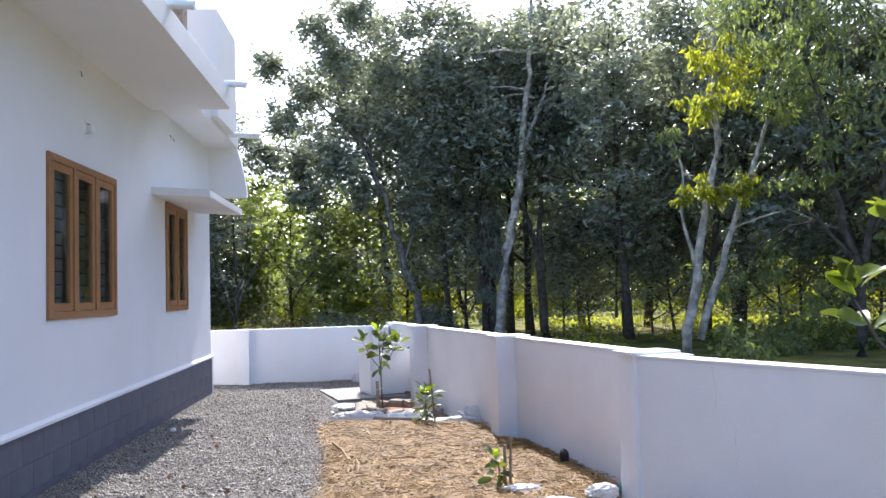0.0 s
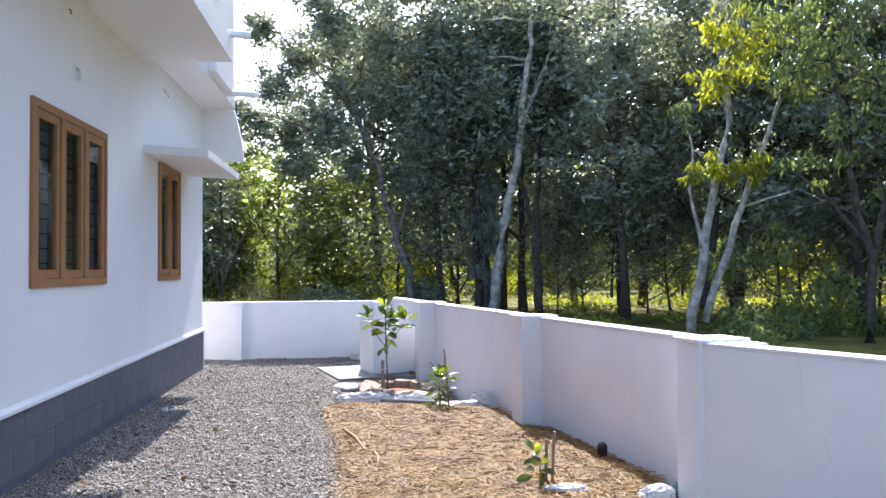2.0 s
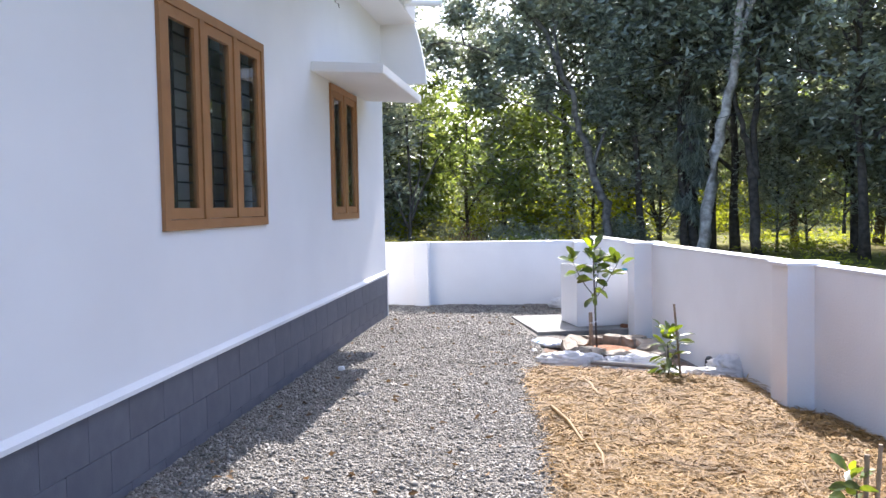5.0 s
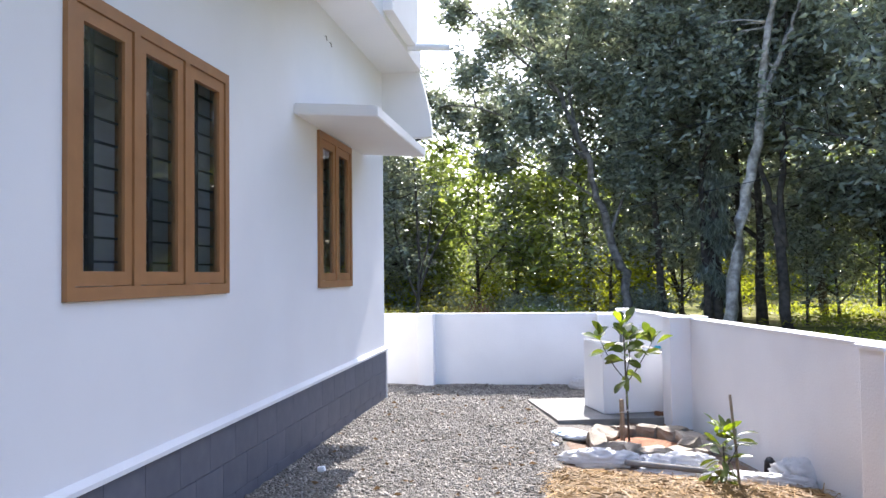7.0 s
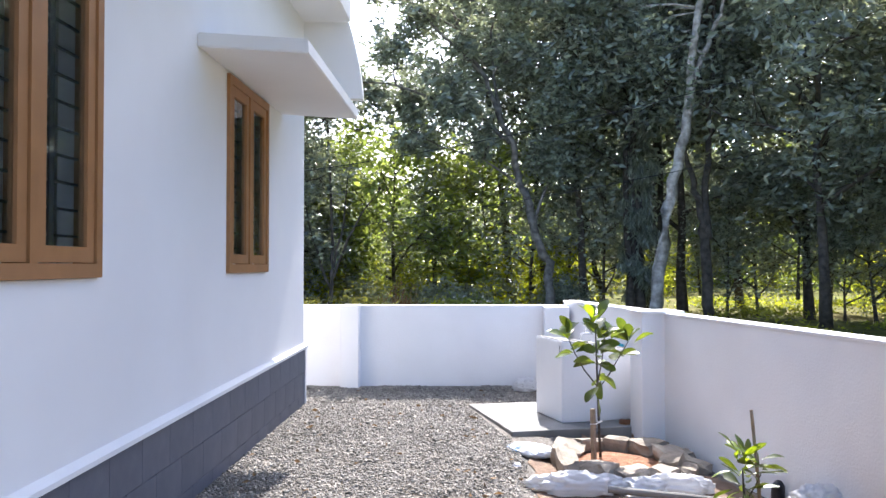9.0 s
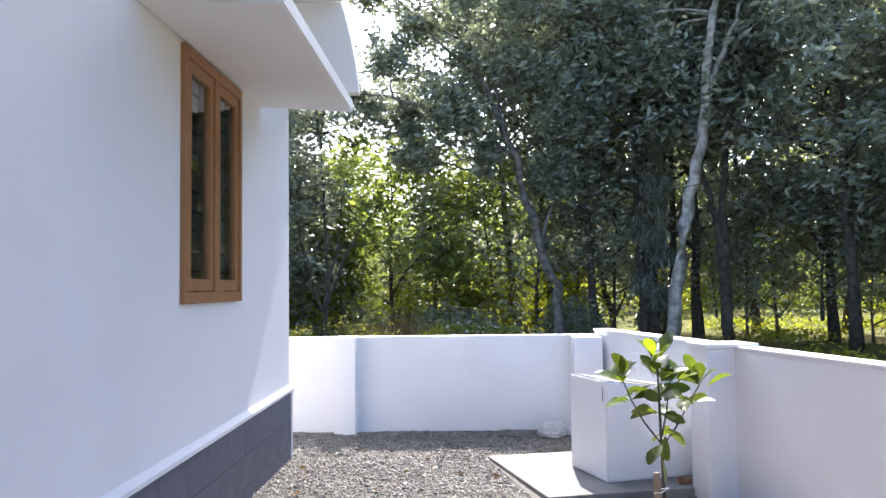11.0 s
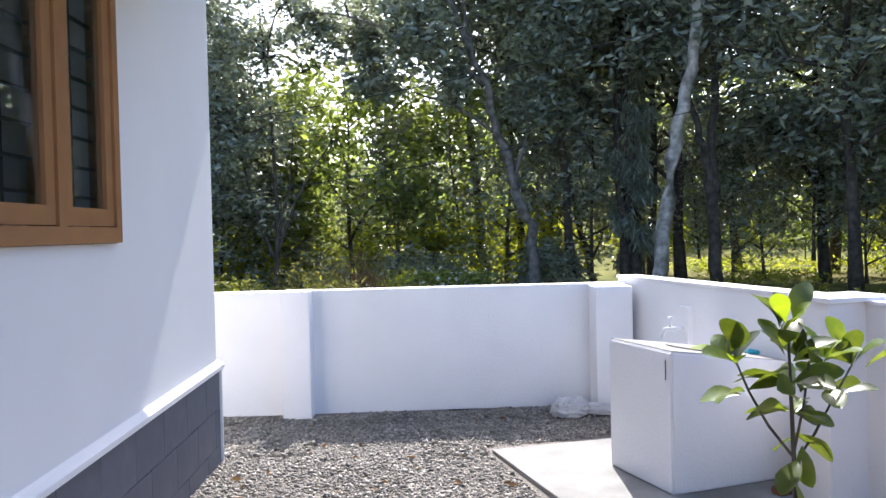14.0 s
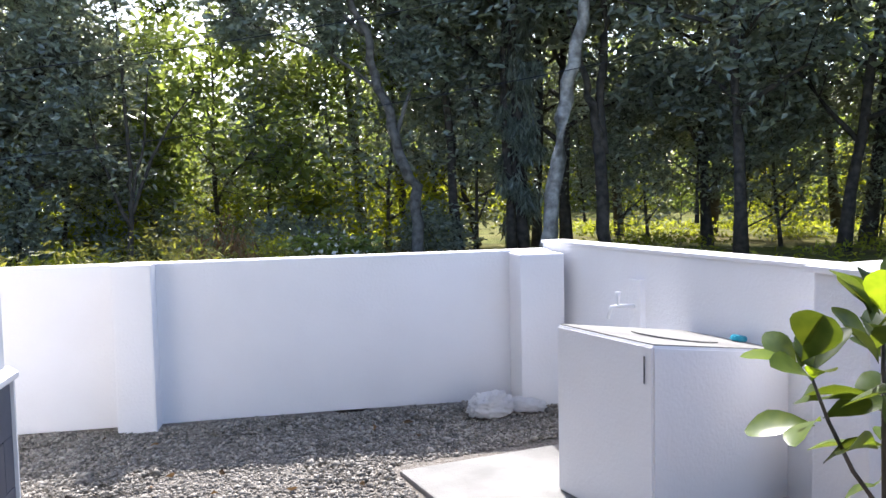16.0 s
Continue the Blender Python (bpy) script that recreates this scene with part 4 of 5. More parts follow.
P4 = make_tree("undergrowth_tree", 6, 4.6, 0.05, 0.12, 1.8, 13, 6, 1900, (0.23, 0.10), M_BARK_D, M_LEAF_M, "young bright green undergrowth tree", (0.05, 0.0))
P5 = make_tree("undergrowth_tree", 7, 3.2, 0.035, 0.1, 1.4, 11, 5, 1500, (0.23, 0.10), M_BARK_D, M_LEAF_Y, "young yellow-green undergrowth tree lit from behind", (0.0, 0.0))
P6 = make_tree("undergrowth_tree", 8, 5.5, 0.06, 0.1, 2.0, 13, 6, 2500, (0.22, 0.095), M_BARK_D, M_LEAF_D, "dark leafy undergrowth tree", (0.0, 0.0))
P7 = make_tree("shade_tree", 9, 12.5, 0.14, 0.42, 3.6, 13, 8, 5200, (0.28, 0.118), M_BARK_D, M_LEAF_D, "tall shade tree with a high open crown", (-0.03, 0.0))
used = set()


def plant_tree(p, x, y, z=-0.2, turn=0.0, s=1.0):
    if p in used:
        o = copy_thing(p, pose(x, y, z, 5 * math.sin(x * 3.3), 5 * math.sin(y * 2.9 + x), turn))
    else:
        used.add(p)
        o = p
        p.matrix_basis = pose(x, y, z, 4, -3, turn)
    o.scale = (s, s, s)
    return o


def land_z(x, y):
    return -0.22 + 0.014 * max(0.0, y - 8)


rng = np.random.default_rng(11)
# rubber rows beyond the side wall
for k, y in enumerate((14.5, 17.5, 20.5)):
    for x in np.arange(7.5, 40, 3.3):
        xx, yy = x + rng.uniform(-0.7, 0.7) + k % 2 * 1.6, y + rng.uniform(-0.8, 0.8) - 0.40 * max(0, x - 8)
        if k == 0 and xx < 9:
            continue
        plant_tree(P1 if rng.uniform() < 0.5 else P2, xx, yy, land_z(xx, yy) - 0.05, rng.uniform(0, 360), rng.uniform(0.85, 1.15))
# taller trees behind the back wall, thinner to the left
for i, (x, y, s, p) in enumerate(((5.4, 16.6, 0.95, P7), (3.3, 19.5, 1.0, P7), (6.6, 15.8, 0.9, P7), (-4.4, 14.0, 0.62, P2), (-6.2, 15.5, 0.7, P1), (-8.5, 15, 0.7, P2),
                                  (-3.2, 18.5, 0.6, P3), (-11, 18, 0.8, P1), (4.4, 19, 0.95, P7), (7.8, 17.6, 0.95, P7), (0.8, 33, 0.75, P3), (5.5, 35, 0.85, P3), (-6, 34, 0.7, P3))):
    plant_tree(p, x, y, land_z(x, y) - 0.05, i * 77, s)
for i in range(44):
    xx, yy = rng.uniform(-12, 11), rng.uniform(18.5, 36)
    plant_tree((P4, P5, P5, P6)[rng.integers(0, 4)], xx, yy, land_z(xx, yy) - 0.05, rng.uniform(0, 360), rng.uniform(0.5, 1.0))
for i in range(16):
    xx, yy = 8.8 + i * 0.95 + rng.uniform(-0.4, 0.4), rng.uniform(15.0, 17.5) - 0.35 * max(0, i - 2)
    plant_tree(P6, xx, yy, land_z(xx, yy) + (0.0 if i % 3 else 0.6), rng.uniform(0, 360), rng.uniform(0.55, 0.95))
for i, (xx, yy, sc, p) in enumerate(((-4.8, 17, 1.25, P6), (-3.4, 17.5, 1.1, P4), (-2.2, 18.4, 0.9, P4), (-0.8, 19.4, 1.5, P4), (0.7, 18.2, 0.75, P4), (2.6, 19.5, 1.35, P4), (3.8, 18.4, 1.1, P6), (5.0, 18.0, 1.1, P6), (6.0, 17.2, 1.0, P6),
                                     (-5.6, 15.2, 1.3, P6), (-6.8, 14.2, 1.3, P6), (-4.0, 16.2, 1.0, P6), (-7.6, 16.5, 1.4, P6))):
    plant_tree(p, xx, yy, land_z(xx, yy) - 0.05, i * 51, sc)
for i in range(34):
    xx, yy = rng.uniform(10, 34), rng.uniform(18, 36)
    plant_tree((P4, P5)[i % 2], xx, yy, land_z(xx, yy) - 0.05, rng.uniform(0, 360), rng.uniform(0.5, 0.9))

# the tall pale trunk
branchy("rubber_tree", 21, [([(6.56, 13.2, -0.25), (7.08, 13.2, 2.85), (7.4, 13.2, 4.53), (7.66, 13.2, 6.2), (7.89, 13.2, 8.3), (8.04, 13.2, 9.6), (8.18, 13.3, 11.6)], (0.185, 0.055)),
                            ([(7.66, 13.2, 6.1), (8.08, 13.2, 7.2), (8.39, 13.2, 7.94), (8.7, 13.3, 8.7), (9.15, 13.5, 10.2)], (0.085, 0.035))],
        [((7.3 + 2.4 * math.cos(k * 1.7), 15.2 + 0.9 * math.sin(k * 1.7), 7.5 + (k % 5) * 1.0), 1.3, 950, M_LEAF_D) for k in range(11)],
        M_BARK_P, (0.27, 0.11, 0.3), "tall leaning rubber tree with a pale mottled trunk")
# the leaning tree with an airy crown against the sky
branchy("shade_tree", 22, [([(4.15, 15, -0.2), (4.05, 15, 1.5), (3.65, 15, 2.6), (3.25, 15, 3.8), (2.98, 15, 5.0), (2.6, 15, 6.1), (2.1, 15, 7.1), (1.5, 15, 8.3), (0.9, 15, 9.8)], (0.15, 0.035)),
                           ([(2.98, 15, 5.0), (2.1, 14.6, 5.7), (1.0, 14.2, 6.1), (-0.2, 14.0, 6.5), (-1.2, 14.0, 6.6)], (0.06, 0.014)),
                           ([(2.75, 15, 5.6), (2.5, 15, 6.9), (2.4, 15.1, 8.3), (2.9, 15.2, 9.8)], (0.055, 0.02)),
                           ([(2.1, 15, 7.1), (0.9, 14.6, 8.2), (-0.3, 14.3, 9.4), (-1.4, 14.2, 10.4)], (0.05, 0.012)),
                           ([(1.5, 14.9, 8.3), (0.2, 14.5, 8.9), (-1.4, 14.2, 9.0)], (0.035, 0.01)),
                           ([(3.25, 15, 3.8), (2.2, 14.6, 4.5), (1.0, 14.3, 4.8), (0.1, 14.2, 5.3)], (0.04, 0.012)),
                           ([(3.65, 15, 2.6), (4.1, 15.3, 4.0), (4.8, 15.6, 5.6)], (0.06, 0.02))],
        [((x, 14.5 + 0.6 * math.sin(k * 2.1), z), r, n, M_LEAF_D) for k, (x, z, r, n) in enumerate((
            (-1.1, 6.5, 0.8, 620), (0.0, 6.3, 0.9, 780), (1.1, 6.3, 0.9, 780), (-0.9, 9.6, 0.7, 420), (0.3, 8.8, 0.9, 720), (1.5, 9.6, 1.0, 900), (3.0, 9.4, 1.2, 1200),
            (3.3, 7.6, 1.0, 1000), (0.8, 10.6, 0.9, 600), (4.6, 6.2, 1.1, 1150), (4.7, 8.4, 1.2, 1200), (2.2, 11.2, 1.1, 900), (0.3, 5.2, 0.7, 480), (4.3, 4.6, 0.9, 800), (-0.4, 7.6, 0.7, 460), (2.2, 5.0, 0.6, 380), (1.8, 7.9, 0.7, 520), (1.7, 5.8, 0.8, 420)))],
        M_BARK_M, (0.23, 0.098, 0.2), "tall leaning shade tree with an airy crown", 1.35)
# many-stemmed backlit tree at the end of the back wall
branchy("shade_tree", 28, [([(-2.12, 14, -0.2), (-2.05, 14, 1.0), (-2.03, 14, 1.9), (-2.1, 14, 4.1), (-2.2, 14, 5.6)], (0.07, 0.02)),
                           ([(-2.05, 14, 1.0), (-1.6, 14, 2.2), (-1.2, 14, 2.95), (-0.7, 14, 3.6)], (0.045, 0.012)),
                           ([(-2.04, 14, 1.3), (-1.75, 14.1, 2.6), (-1.6, 14.2, 4.2)], (0.04, 0.012)),
                           ([(-2.08, 14, 0.8), (-2.6, 14, 2.2), (-2.9, 14, 3.8)], (0.045, 0.012))],
        [((-2.2, 14, 5.6), 0.8, 420, M_LEAF_D), ((-1.6, 14.2, 4.4), 0.7, 330, M_LEAF_M), ((-2.9, 14, 4.0), 0.8, 520, M_LEAF_D), ((-0.7, 14, 3.5), 0.5, 170, M_LEAF_M), ((-3.3, 13.8, 2.6), 0.9, 800, M_LEAF_D), ((-3.6, 13.8, 4.6), 1.0, 900, M_LEAF_D), ((-3.0, 14.0, 6.6), 0.9, 420, M_LEAF_D), ((-1.7, 14.1, 6.9), 0.8, 260, M_LEAF_D), ((-2.4, 14.0, 7.9), 0.9, 330, M_LEAF_D), ((-1.2, 14.1, 5.3), 0.6, 170, M_LEAF_M)],
        M_BARK_D, (0.17, 0.075, 0.2), "slender many-stemmed tree with sparse backlit leaves")
# thin bent tree
branchy("shade_tree", 23, [([(6.25, 18, -0.1), (5.88, 18, 1.34), (5.6, 18, 2.9), (5.07, 18, 4.06), (4.7, 18, 4.8), (4.4, 18, 6.6)], (0.10, 0.03))],
        [((4.4, 18, 6.4), 1.2, 900, M_LEAF_D), ((5.4, 18.3, 5.4), 0.9, 600, M_LEAF_M), ((4.0, 18.2, 4.9), 0.7, 420, M_LEAF_M)],
        M_BARK_D, (0.24, 0.1, 0.3), "thin bent tree with a dark trunk")
branchy("shade_tree", 27, [([(8.5, 14.4, -0.2), (8.45, 14.4, 2.2), (8.25, 14.4, 3.16), (7.98, 14.4, 3.95), (7.6, 14.5, 5.8)], (0.17, 0.05)), ([(8.45, 14.4, 2.2), (8.40, 14.4, 2.7), (8.51, 14.4, 4.9), (8.57, 14.4, 6.2), (8.7, 14.5, 9)], (0.13, 0.05))],
        [((8.3, 15.2, 7.6), 1.3, 1200, M_LEAF_D), ((9.2, 15.4, 8.4), 1.4, 1200, M_LEAF_D), ((7.4, 14.8, 6.2), 0.7, 400, M_LEAF_D)], M_BARK_D, (0.25, 0.105, 0.3), "forked tree with a dark trunk")
# creeper-hung dark tree
branchy("creeper_tree", 24, [([(6.85, 16.0, -0.1), (6.8, 16, 3), (6.7, 16, 7)], (0.22, 0.10))],
        [((6.82 + 0.25 * math.sin(k * 1.9), 15.9 + 0.3 * math.cos(k * 2), 0.7 + 0.45 * k), 0.42, 520, M_LEAF_D) for k in range(12)],
        M_BARK_D, (0.3, 0.05, 2.2), "dark tree trunk hung with creepers")
# yellow-green tree with twin pale trunks
branchy("young_leaf_tree", 25, [([(10.22, 5.7, -0.25), (10.6, 5.7, 2.4), (11.25, 5.7, 5.1), (11.3, 5.8, 8.0)], (0.13, 0.05)),
                                ([(10.6, 5.8, 0.2), (11.4, 5.8, 2.5), (12.1, 5.8, 4.3), (13.0, 5.9, 6.6)], (0.10, 0.04)),
                                ([(10.5, 5.7, 2.0), (10.2, 5.6, 3.4), (10.3, 5.6, 4.3), (10.1, 5.6, 5.1)], (0.05, 0.02)),
                                ([(11.6, 5.8, 3.0), (12.9, 5.6, 3.4), (14.2, 5.4, 2.8)], (0.03, 0.012))],
        [((10.15, 5.5, 5.2), 0.4, 90, M_LEAF_L), ((10.6, 5.4, 3.95), 0.42, 130, M_LEAF_Y), ((11.15, 5.4, 3.75), 0.42, 140, M_LEAF_Y), ((11.75, 5.4, 3.9), 0.45, 140, M_LEAF_Y), ((10.25, 5.5, 3.7), 0.25, 50, M_LEAF_Y),
         ((10.8, 5.5, 6.0), 0.6, 200, M_LEAF_Y), ((11.8, 5.3, 6.6), 0.8, 300, M_LEAF_Y), ((10.9, 5.4, 7.3), 0.7, 240, M_LEAF_Y), ((12.8, 5.3, 7.4), 0.9, 330, M_LEAF_L),
         ((11.8, 5.5, 8.4), 1.0, 380, M_LEAF_L), ((13.6, 5.5, 6.4), 0.8, 260, M_LEAF_L), ((14.2, 5.6, 8.2), 1.1, 420, M_LEAF_L), ((12.6, 5.5, 5.9), 0.6, 200, M_LEAF_L), ((13.2, 5.6, 9.4), 1.1, 400, M_LEAF_L)],
        M_BARK_P, (0.21, 0.068, 1.6), "slender tree with twin pale trunks and drooping yellow-green leaves", 1.35)
branchy("young_leaf_tree", 26, [([(14.0, 4.6, -0.25), (14.0, 4.5, 1.8), (13.4, 4.4, 3.8), (13.0, 4.3, 6.2)], (0.13, 0.04)), ([(14.0, 4.5, 1.6), (14.5, 4.3, 3.8), (15.2, 4.2, 6.6)], (0.10, 0.03)),
                                ([(14.0, 4.5, 1.9), (13.0, 4.4, 3.0), (12.2, 4.3, 3.6)], (0.06, 0.02)), ([(14.2, 4.4, 2.6), (15.3, 4.3, 4.2), (16.5, 4.2, 5.2)], (0.06, 0.02))],
        [((13.0, 4.3, 6.4), 0.9, 300, M_LEAF_L), ((15.2, 4.2, 7.0), 1.1, 380, M_LEAF_L), ((14.2, 4.3, 5.6), 0.9, 260, M_LEAF_L), ((16.4, 4.2, 5.6), 1.0, 300, M_LEAF_L), ((14.0, 4.2, 8.2), 1.1, 380, M_LEAF_L),
         ((16.2, 4.3, 8.0), 1.1, 380, M_LEAF_L), ((11.4, 6.6, 1.7), 0.7, 300, M_LEAF_L), ((12.6, 6.4, 2.2), 0.7, 300, M_LEAF_L), ((13.4, 5.0, 1.2), 0.7, 280, M_LEAF_L), ((15.0, 4.4, 1.9), 0.8, 300, M_LEAF_L), ((16.6, 3.6, 1.6), 0.9, 340, M_LEAF_L), ((13.2, 4.3, 4.6), 0.8, 230, M_LEAF_L), ((12.3, 4.4, 3.9), 0.6, 150, M_LEAF_L), ((14.9, 4.2, 4.6), 0.8, 240, M_LEAF_L), ((15.9, 4.2, 3.9), 0.8, 240, M_LEAF_L), ((12.4, 4.6, 6.2), 0.8, 240, M_LEAF_L), ((17.3, 4.0, 3.2), 0.9, 260, M_LEAF_L), ((14.6, 4.4, 3.0), 0.6, 170, M_LEAF_L)],
        M_BARK_D, (0.21, 0.068, 1.5), "spreading tree with dark grey limbs and light green drooping leaves", 0.95)
for i, (x, y, s) in enumerate(((19.5, 3.5, 0.85), (22, 0, 0.9), (24, 5, 1.0))):
    plant_tree(P1 if i % 2 else P2, x, y, -0.28, i * 61, s)


def leaf_heap(name, seed, boxes_, leaf, mat, label, category, kind="stuff"):
    """Uncountable low growth: leaves scattered in mounds."""
    rng = np.random.default_rng(seed)
    cs = []
    for (x, y, z), (rx, ry, rz), n in boxes_:
        d = unit(rng.normal(size=(n, 3))) * rng.uniform(0.5, 1.0, (n, 1)) ** 0.5
        d[:, 2] = np.abs(d[:, 2])
        cs.append(np.array((x, y, z)) + d * np.array((rx, ry, rz)) * (1 + 0.25 * np.sin(d[:, :1] * 9 + d[:, 1:2] * 7)))
    v, f = leaf_arrays(rng, np.concatenate(cs), *leaf)
    return tagged(new(name, raw_mesh(name, v, f, mat)), label, category, kind=kind)


rng = np.random.default_rng(5)
leaf_heap("far_woods", 31, [((x, 46 + rng.uniform(-4, 6) - 0.25 * max(0, x - 10), -0.5), (4.5, 3, rng.uniform(7.5, 10) if x < 6 else rng.uniform(11, 15)), 1500 if x < 6 else 2400) for x in np.arange(-34, 60, 3.6)],
          (0.75, 0.4, 0.3), M_LEAF_M, "distant sunlit woods closing the view", "woods")
leaf_heap("far_woods", 32, [((33 + 2 * k, 26 - 4.2 * k, -0.5), (4, 3, 13), 2200) for k in range(9)] + [((-15 - k, 24 - 4 * k, -0.5), (3, 3, 7), 1500) for k in range(6)], (0.7, 0.35, 0.3), M_LEAF_D, "dark woods at the edge of the grove", "woods")
leaf_heap("dark_bushes", 33, [((rng.uniform(-9, -3.2), rng.uniform(12.5, 15), 0), (1.2, 0.9, rng.uniform(1.2, 3.2)), 1500) for k in range(9)] + [((rng.uniform(-2.5, 6), rng.uniform(15.5, 18), 0), (0.9, 0.8, rng.uniform(0.7, 1.5)), 600) for k in range(10)],
          (0.16, 0.07, 0.3), M_LEAF_D, "dark tangled bushes under the trees", "bush")
leaf_heap("bright_bushes", 34, [((rng.uniform(-4, 6.5), rng.uniform(17, 26), 0.1), (1.0, 0.9, rng.uniform(0.8, 2.6)), 420) for k in range(26)], (0.24, 0.11, 0.2), M_LEAF_Y, "bright backlit undergrowth of the grove", "bush")
leaf_heap("green_bushes", 40, [((rng.uniform(10.8, 19), rng.uniform(3.6, 9.5), -0.2), (0.7, 0.6, rng.uniform(0.6, 1.6)), 300) for k in range(11)], (0.2, 0.07, 0.9), M_LEAF_L, "light green bushes with drooping leaves beyond the side wall", "bush")
M_DRY = material("dry_brown_leaf", [(0.3, (0.14, 0.08, 0.035)), (0.7, (0.24, 0.15, 0.07))], 1, 3, 0.8, island=0.4, translucent=0.3)
M_PETAL = material("white_flower", [(0.3, (0.62, 0.62, 0.55)), (0.7, (0.75, 0.75, 0.7))], 3, 2, 0.7, translucent=0.3)
leaf_heap("dry_creeper", 36, [((0.25, 8.3, 0.0), (0.36, 0.3, 1.05), 260), ((0.55, 8.2, 0.0), (0.22, 0.2, 0.95), 120), ((-0.1, 8.2, 0.0), (0.3, 0.3, 0.8), 70)], (0.2, 0.03, 1.8), M_DRY, "withered brown creeper hanging over low growth", "creeper")
leaf_heap("flowering_weeds", 37, [((1.42 + 0.27 * k, 9.6 + 0.1 * k, 0.0), (0.26, 0.3, 0.72 - 0.05 * (k % 2)), 60) for k in range(4)], (0.085, 0.06, 0.0), M_PETAL, "small white flowers on weeds behind the wall", "flowers")
leaf_heap("flowering_weeds", 38, [((1.35 + 0.27 * k, 9.7 + 0.1 * k, 0.0), (0.35, 0.3, 0.68), 420) for k in range(5)], (0.14, 0.06, 0.1), M_LEAF_M, "green weeds with small flowers behind the wall", "weeds")
bm = box(-0.5, 0.5, -0.1, 0.1, -0.3, 0.48, 0.02, Matrix.Rotation(radians(-20), 4, "Z"))
ob = link("broken_kerb", bm, M_CONC)
ob.location = (0.95, 8.1, 0.0)
tagged(ob, "weathered grey concrete block among the weeds", "block")
M_WEED = material("pale_weed_leaf", [(0.3, (0.13, 0.15, 0.045)), (0.7, (0.22, 0.22, 0.075))], 2, 3, 0.6, island=0.45, translucent=0.45, transl_tint=(1.7, 1.5, 0.6))
leaf_heap("wall_weeds", 39, [((-0.15, 8.7, -0.2), (1.2, 0.6, 1.22), 2600), ((0.9, 8.9, -0.2), (0.8, 0.5, 0.75), 900), ((-1.3, 8.8, -0.2), (0.8, 0.5, 0.8), 1000)] + [((rng.uniform(-7, 0.8), rng.uniform(3.6, 6.4), -0.15), (0.5, 0.45, rng.uniform(0.75, 1.06)), 700) for k in range(26)], (0.10, 0.028, -0.3), M_WEED, "tangled pale green weeds just behind the back wall", "weeds")
leaf_heap("weeds", 35, [((rng.uniform(-7, 1.0), rng.uniform(9, 13), -0.15), (0.7, 0.6, rng.uniform(0.35, 0.8)), 320) for k in range(24)] + [((rng.uniform(8, 30), rng.uniform(8, 26), 0.0), (1.4, 1.2, rng.uniform(0.12, 0.4)), 200) for k in range(70)],
          (0.16, 0.05, -0.3), M_LEAF_Y, "low yellow-green weeds on the forest floor", "weeds")

# young palm in the undergrowth
palm = empty("young_palm", (1.70, 18.2, -0.05), "young yellow-green palm with arching fronds", "palm")
bm = bmesh.new()
tube(bm, [(0, 0, -0.1), (0, 0, 0.5), (0, 0, 0.9)], [0.09, 0.08, 0.05], 9)
part("trunk", bm, M_BARK_D, palm)
rng = np.random.default_rng(91)
for k in range(9):
    az, el = k * 2.4, 1.25 - 0.09 * k
    d = Vector((math.cos(az), math.sin(az), 0))
    pts = [Vector((0, 0, 0.9)) + d * (1.5 * t * math.cos(el * (1 - 0.5 * t))) + Vector((0, 0, 1.5 * t * math.sin(el) - 0.75 * t * t)) for t in (0, 0.2, 0.4, 0.6, 0.8, 1.0)]
    bm = bmesh.new()
    tube(bm, pts, [0.014, 0.012, 0.010, 0.008, 0.006, 0.003], 5)
    side = d.cross(Vector((0, 0, 1)))
    for t in np.linspace(0.25, 4.95, 22):
        i = min(int(t), 4)
        p = pts[i].lerp(pts[i + 1], float(t) - i)
        run = (pts[i + 1] - pts[i]).normalized()
        for sgn in (-1, 1):
            tip = p + (side * sgn * 0.85 + run * 0.5 + Vector((0, 0, -0.28))) * 0.42 * (1 - 0.09 * float(t))
            m = p.lerp(tip, 0.45) + Vector((0, 0, 0.03))
            a, b, c, e = bm.verts.new(p), bm.verts.new(m + run * 0.016), bm.verts.new(tip), bm.verts.new(m - run * 0.016)
            bm.faces.new((a, b, c))
            bm.faces.new((a, c, e))
    part("frond", bm, M_LEAF_Y, palm)

# overhead cables strung through the trees
for a, b, sag in (((-9.0, 12, 3.2), (9.5, 12.2, 6.4), 0.5), ((-9.0, 12.4, 1.7), (9.5, 12.6, 4.4), 0.35)):
    bm = bmesh.new()
    pts = [Vector(a).lerp(Vector(b), k / 14) - Vector((0, 0, sag * 4 * (k / 14) * (1 - k / 14))) for k in range(15)]
    tube(bm, pts, [0.009] * 15, 5)
    tagged(link("overhead_cable", bm, M_IRON), "thin sagging cable strung among the trees", "cable", "cables among the trees")

# fallen leaves on the gravel and a few pale stones
rng = np.random.default_rng(77)
n = 150
x, y = rng.uniform(0.1, 2.2, n), rng.uniform(-7.5, 1.0, n)
keep = ~inside(x, y, NOT_GRAVEL[0]) & ~inside(x, y, NOT_GRAVEL[1]) & ~inside(x, y, NOT_GRAVEL[2])
x, y = x[keep], y[keep]
v, f = leaf_arrays(rng, np.stack([x, y, gz(x, y) + 0.018], 1), 0.06, 0.03, 0.0, 0.15)
tagged(new("fallen_leaves", raw_mesh("fallen_leaves", v, f, M_DRY)), "dry brown leaves scattered on the gravel", "leaves", kind="stuff")
for k, (x, y) in enumerate(((0.32, -3.75), (2.12, -2.35))):
    rock("pale_stone", (x, y, gz(x, y) + 0.02), (0.055, 0.045, 0.04), 40 * k, M_WALLW, 60 + k, "small white lump of plaster on the gravel", "stone", "white lumps on the gravel")

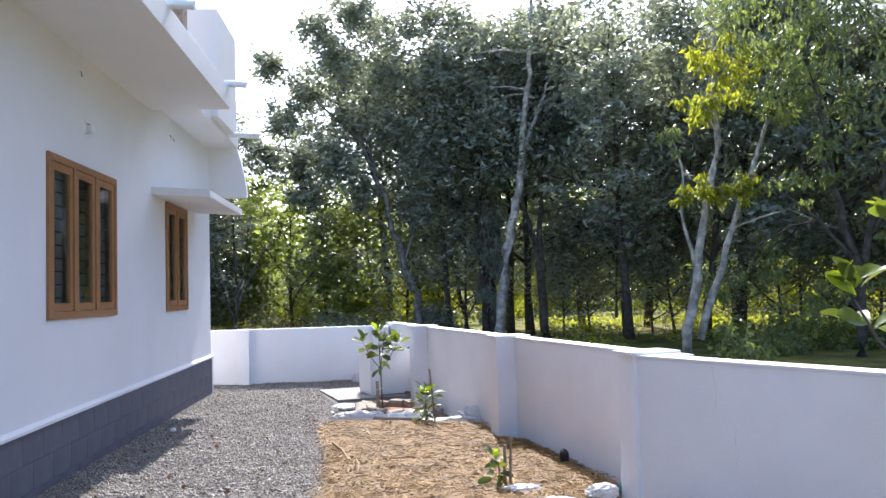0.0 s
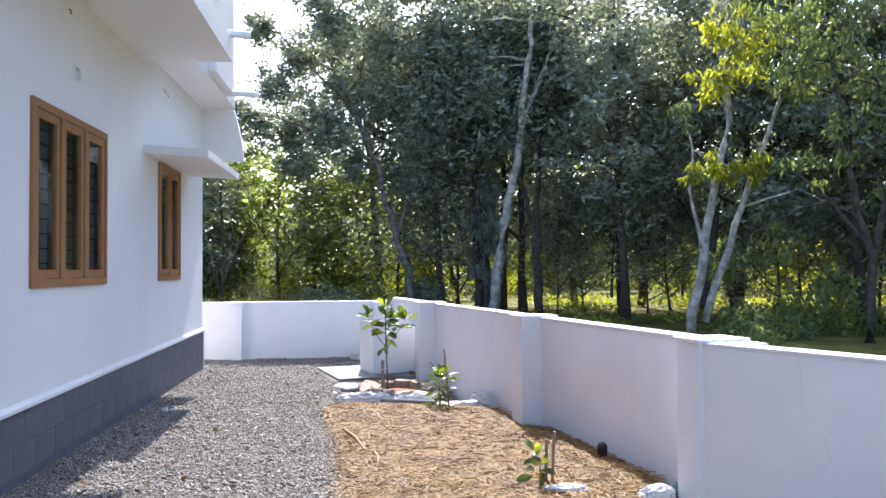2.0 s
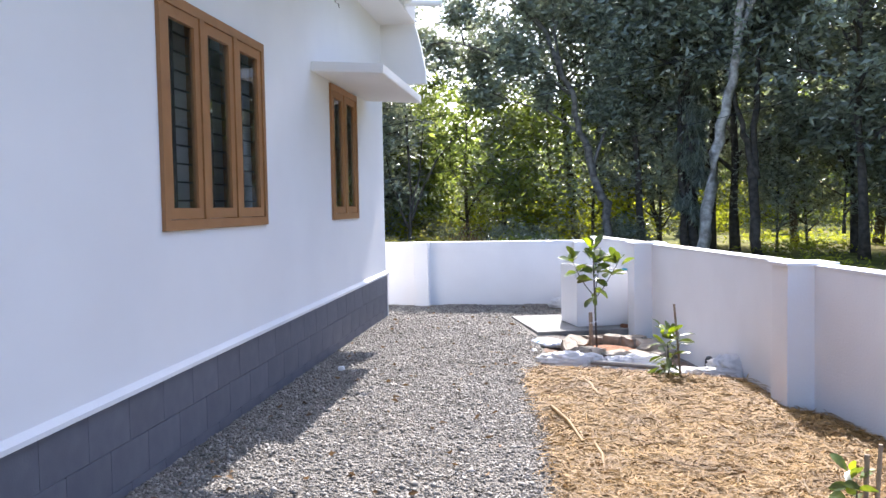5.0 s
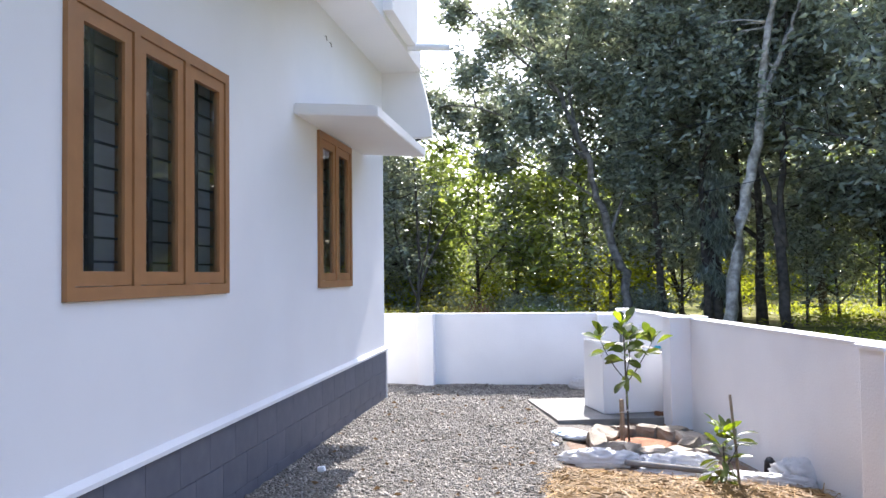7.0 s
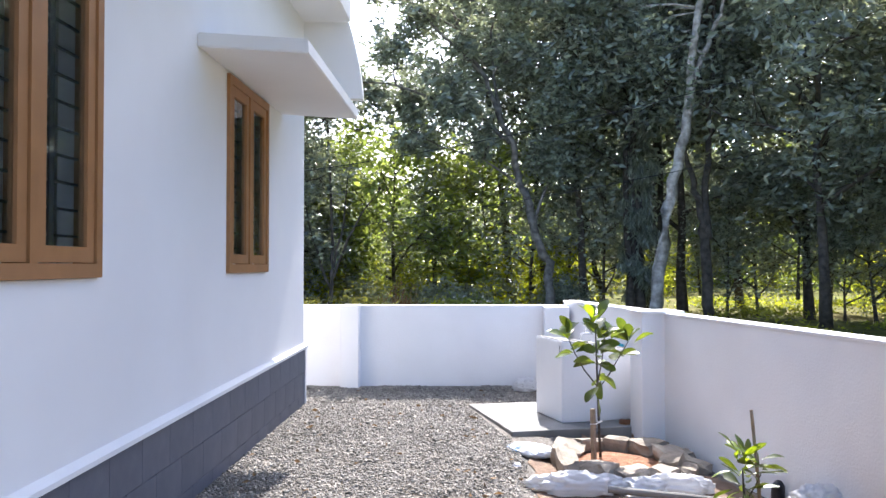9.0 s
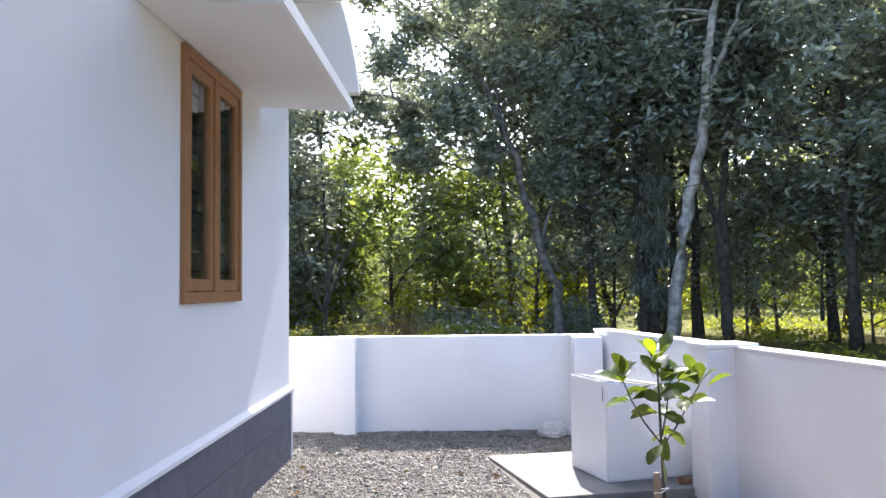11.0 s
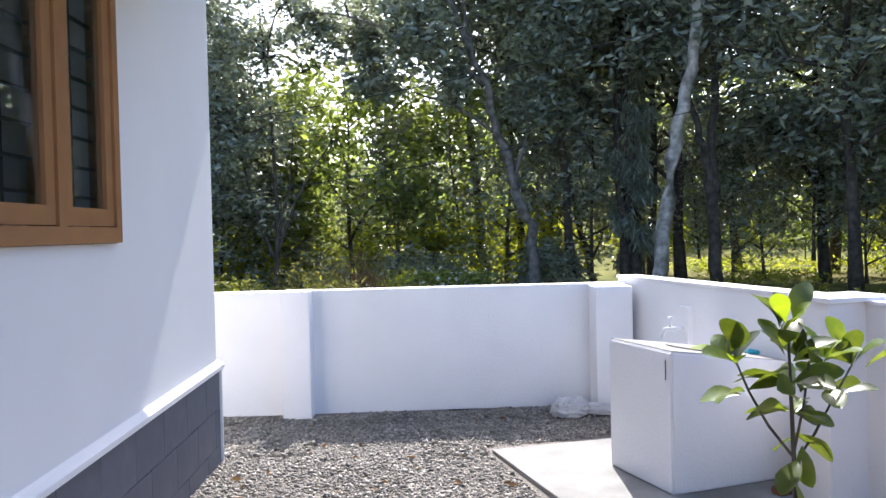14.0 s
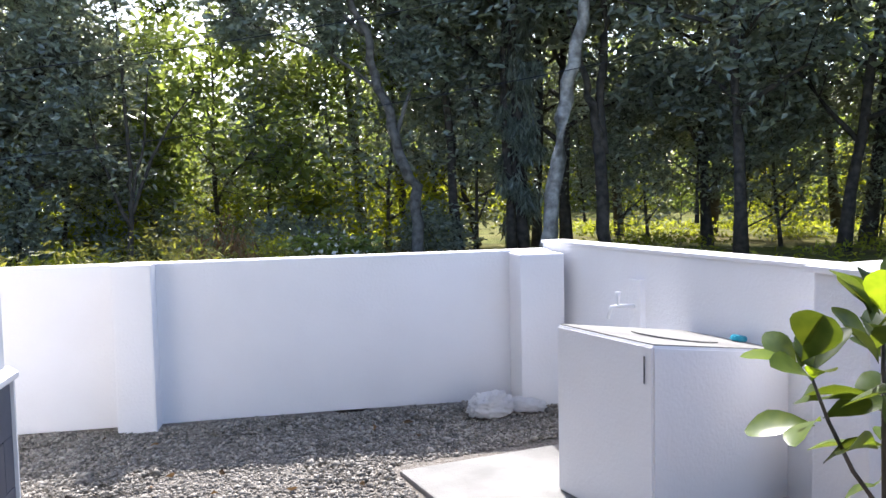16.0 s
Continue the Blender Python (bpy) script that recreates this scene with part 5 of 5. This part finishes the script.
# far house behind the grove
far_house = empty("far_house", (2.6, 39, 0.2), "distant house with a brown tiled roof among the trees", "house")
part("wall", box(-2.6, 2.6, 0, 4, -0.3, 3.2, 0.02), M_WALLW, far_house)
bm = bmesh.new()
pts = [(-3.1, -0.5, 3.1), (3.1, -0.5, 3.1), (3.1, 4.5, 3.1), (-3.1, 4.5, 3.1), (-2.4, 2, 4.6), (2.4, 2, 4.6)]
vv = [bm.verts.new(p) for p in pts]
for q in ((0, 1, 5, 4), (2, 3, 4, 5), (1, 2, 5), (3, 0, 4), (3, 2, 1, 0)):
    bm.faces.new([vv[k] for k in q])
part("roof", bm, M_CLAD, far_house)

# small hook bracket on the house wall: back plate and bent arm, no lamp
bm = box(-0.002, 0.012, -5.70, -5.64, 3.20, 3.36, 0.005)
fix = part("lamp_point", bm, M_PVC, house, "grey-white hook bracket on the wall")
bm = bmesh.new()
tube(bm, [(0.012, -5.67, 3.30), (0.05, -5.67, 3.29), (0.065, -5.67, 3.25), (0.066, -5.67, 3.20)], [0.012, 0.014, 0.022, 0.026], 12)
part("socket", bm, M_PVC, fix, smooth=True)
for y, z in ((-5.84, 3.75), (-2.53, 3.79), (-2.37, 3.77)):
    bm = bmesh.new()
    tube(bm, [(-0.01, y, z + 0.02), (0.02, y, z + 0.015), (0.03, y - 0.005, z - 0.03)], [0.006, 0.006, 0.005], 6)
    part("wire_stub", bm, M_CONC, house, "short grey cable stub in the wall")

# ---- plinth blocks ----
BLOCK = {}
for row, (z0, z1) in enumerate(((-0.10, 0.085), (0.089, 0.314), (0.319, 0.564))):
    y = -9.9 + (0.2 if row % 2 else 0.0)
    while y < 0.01:
        y1 = min(y + 0.397, 0.012)
        if y1 - y > 0.03:
            key = (row, round(y1 - y, 3))
            if key not in BLOCK:
                bm = box(0, 0.012, 0, y1 - y, z0, z1, 0.003)
                me = bpy.data.meshes.new("block")
                bm.to_mesh(me)
                bm.free()
                me.materials.append(M_GREY)
                BLOCK[key] = me
            ob = new("block", BLOCK[key])
            ob.parent = plinth
            ob.location = (0.001, y, band_rise(y + 0.2))
        y += 0.4
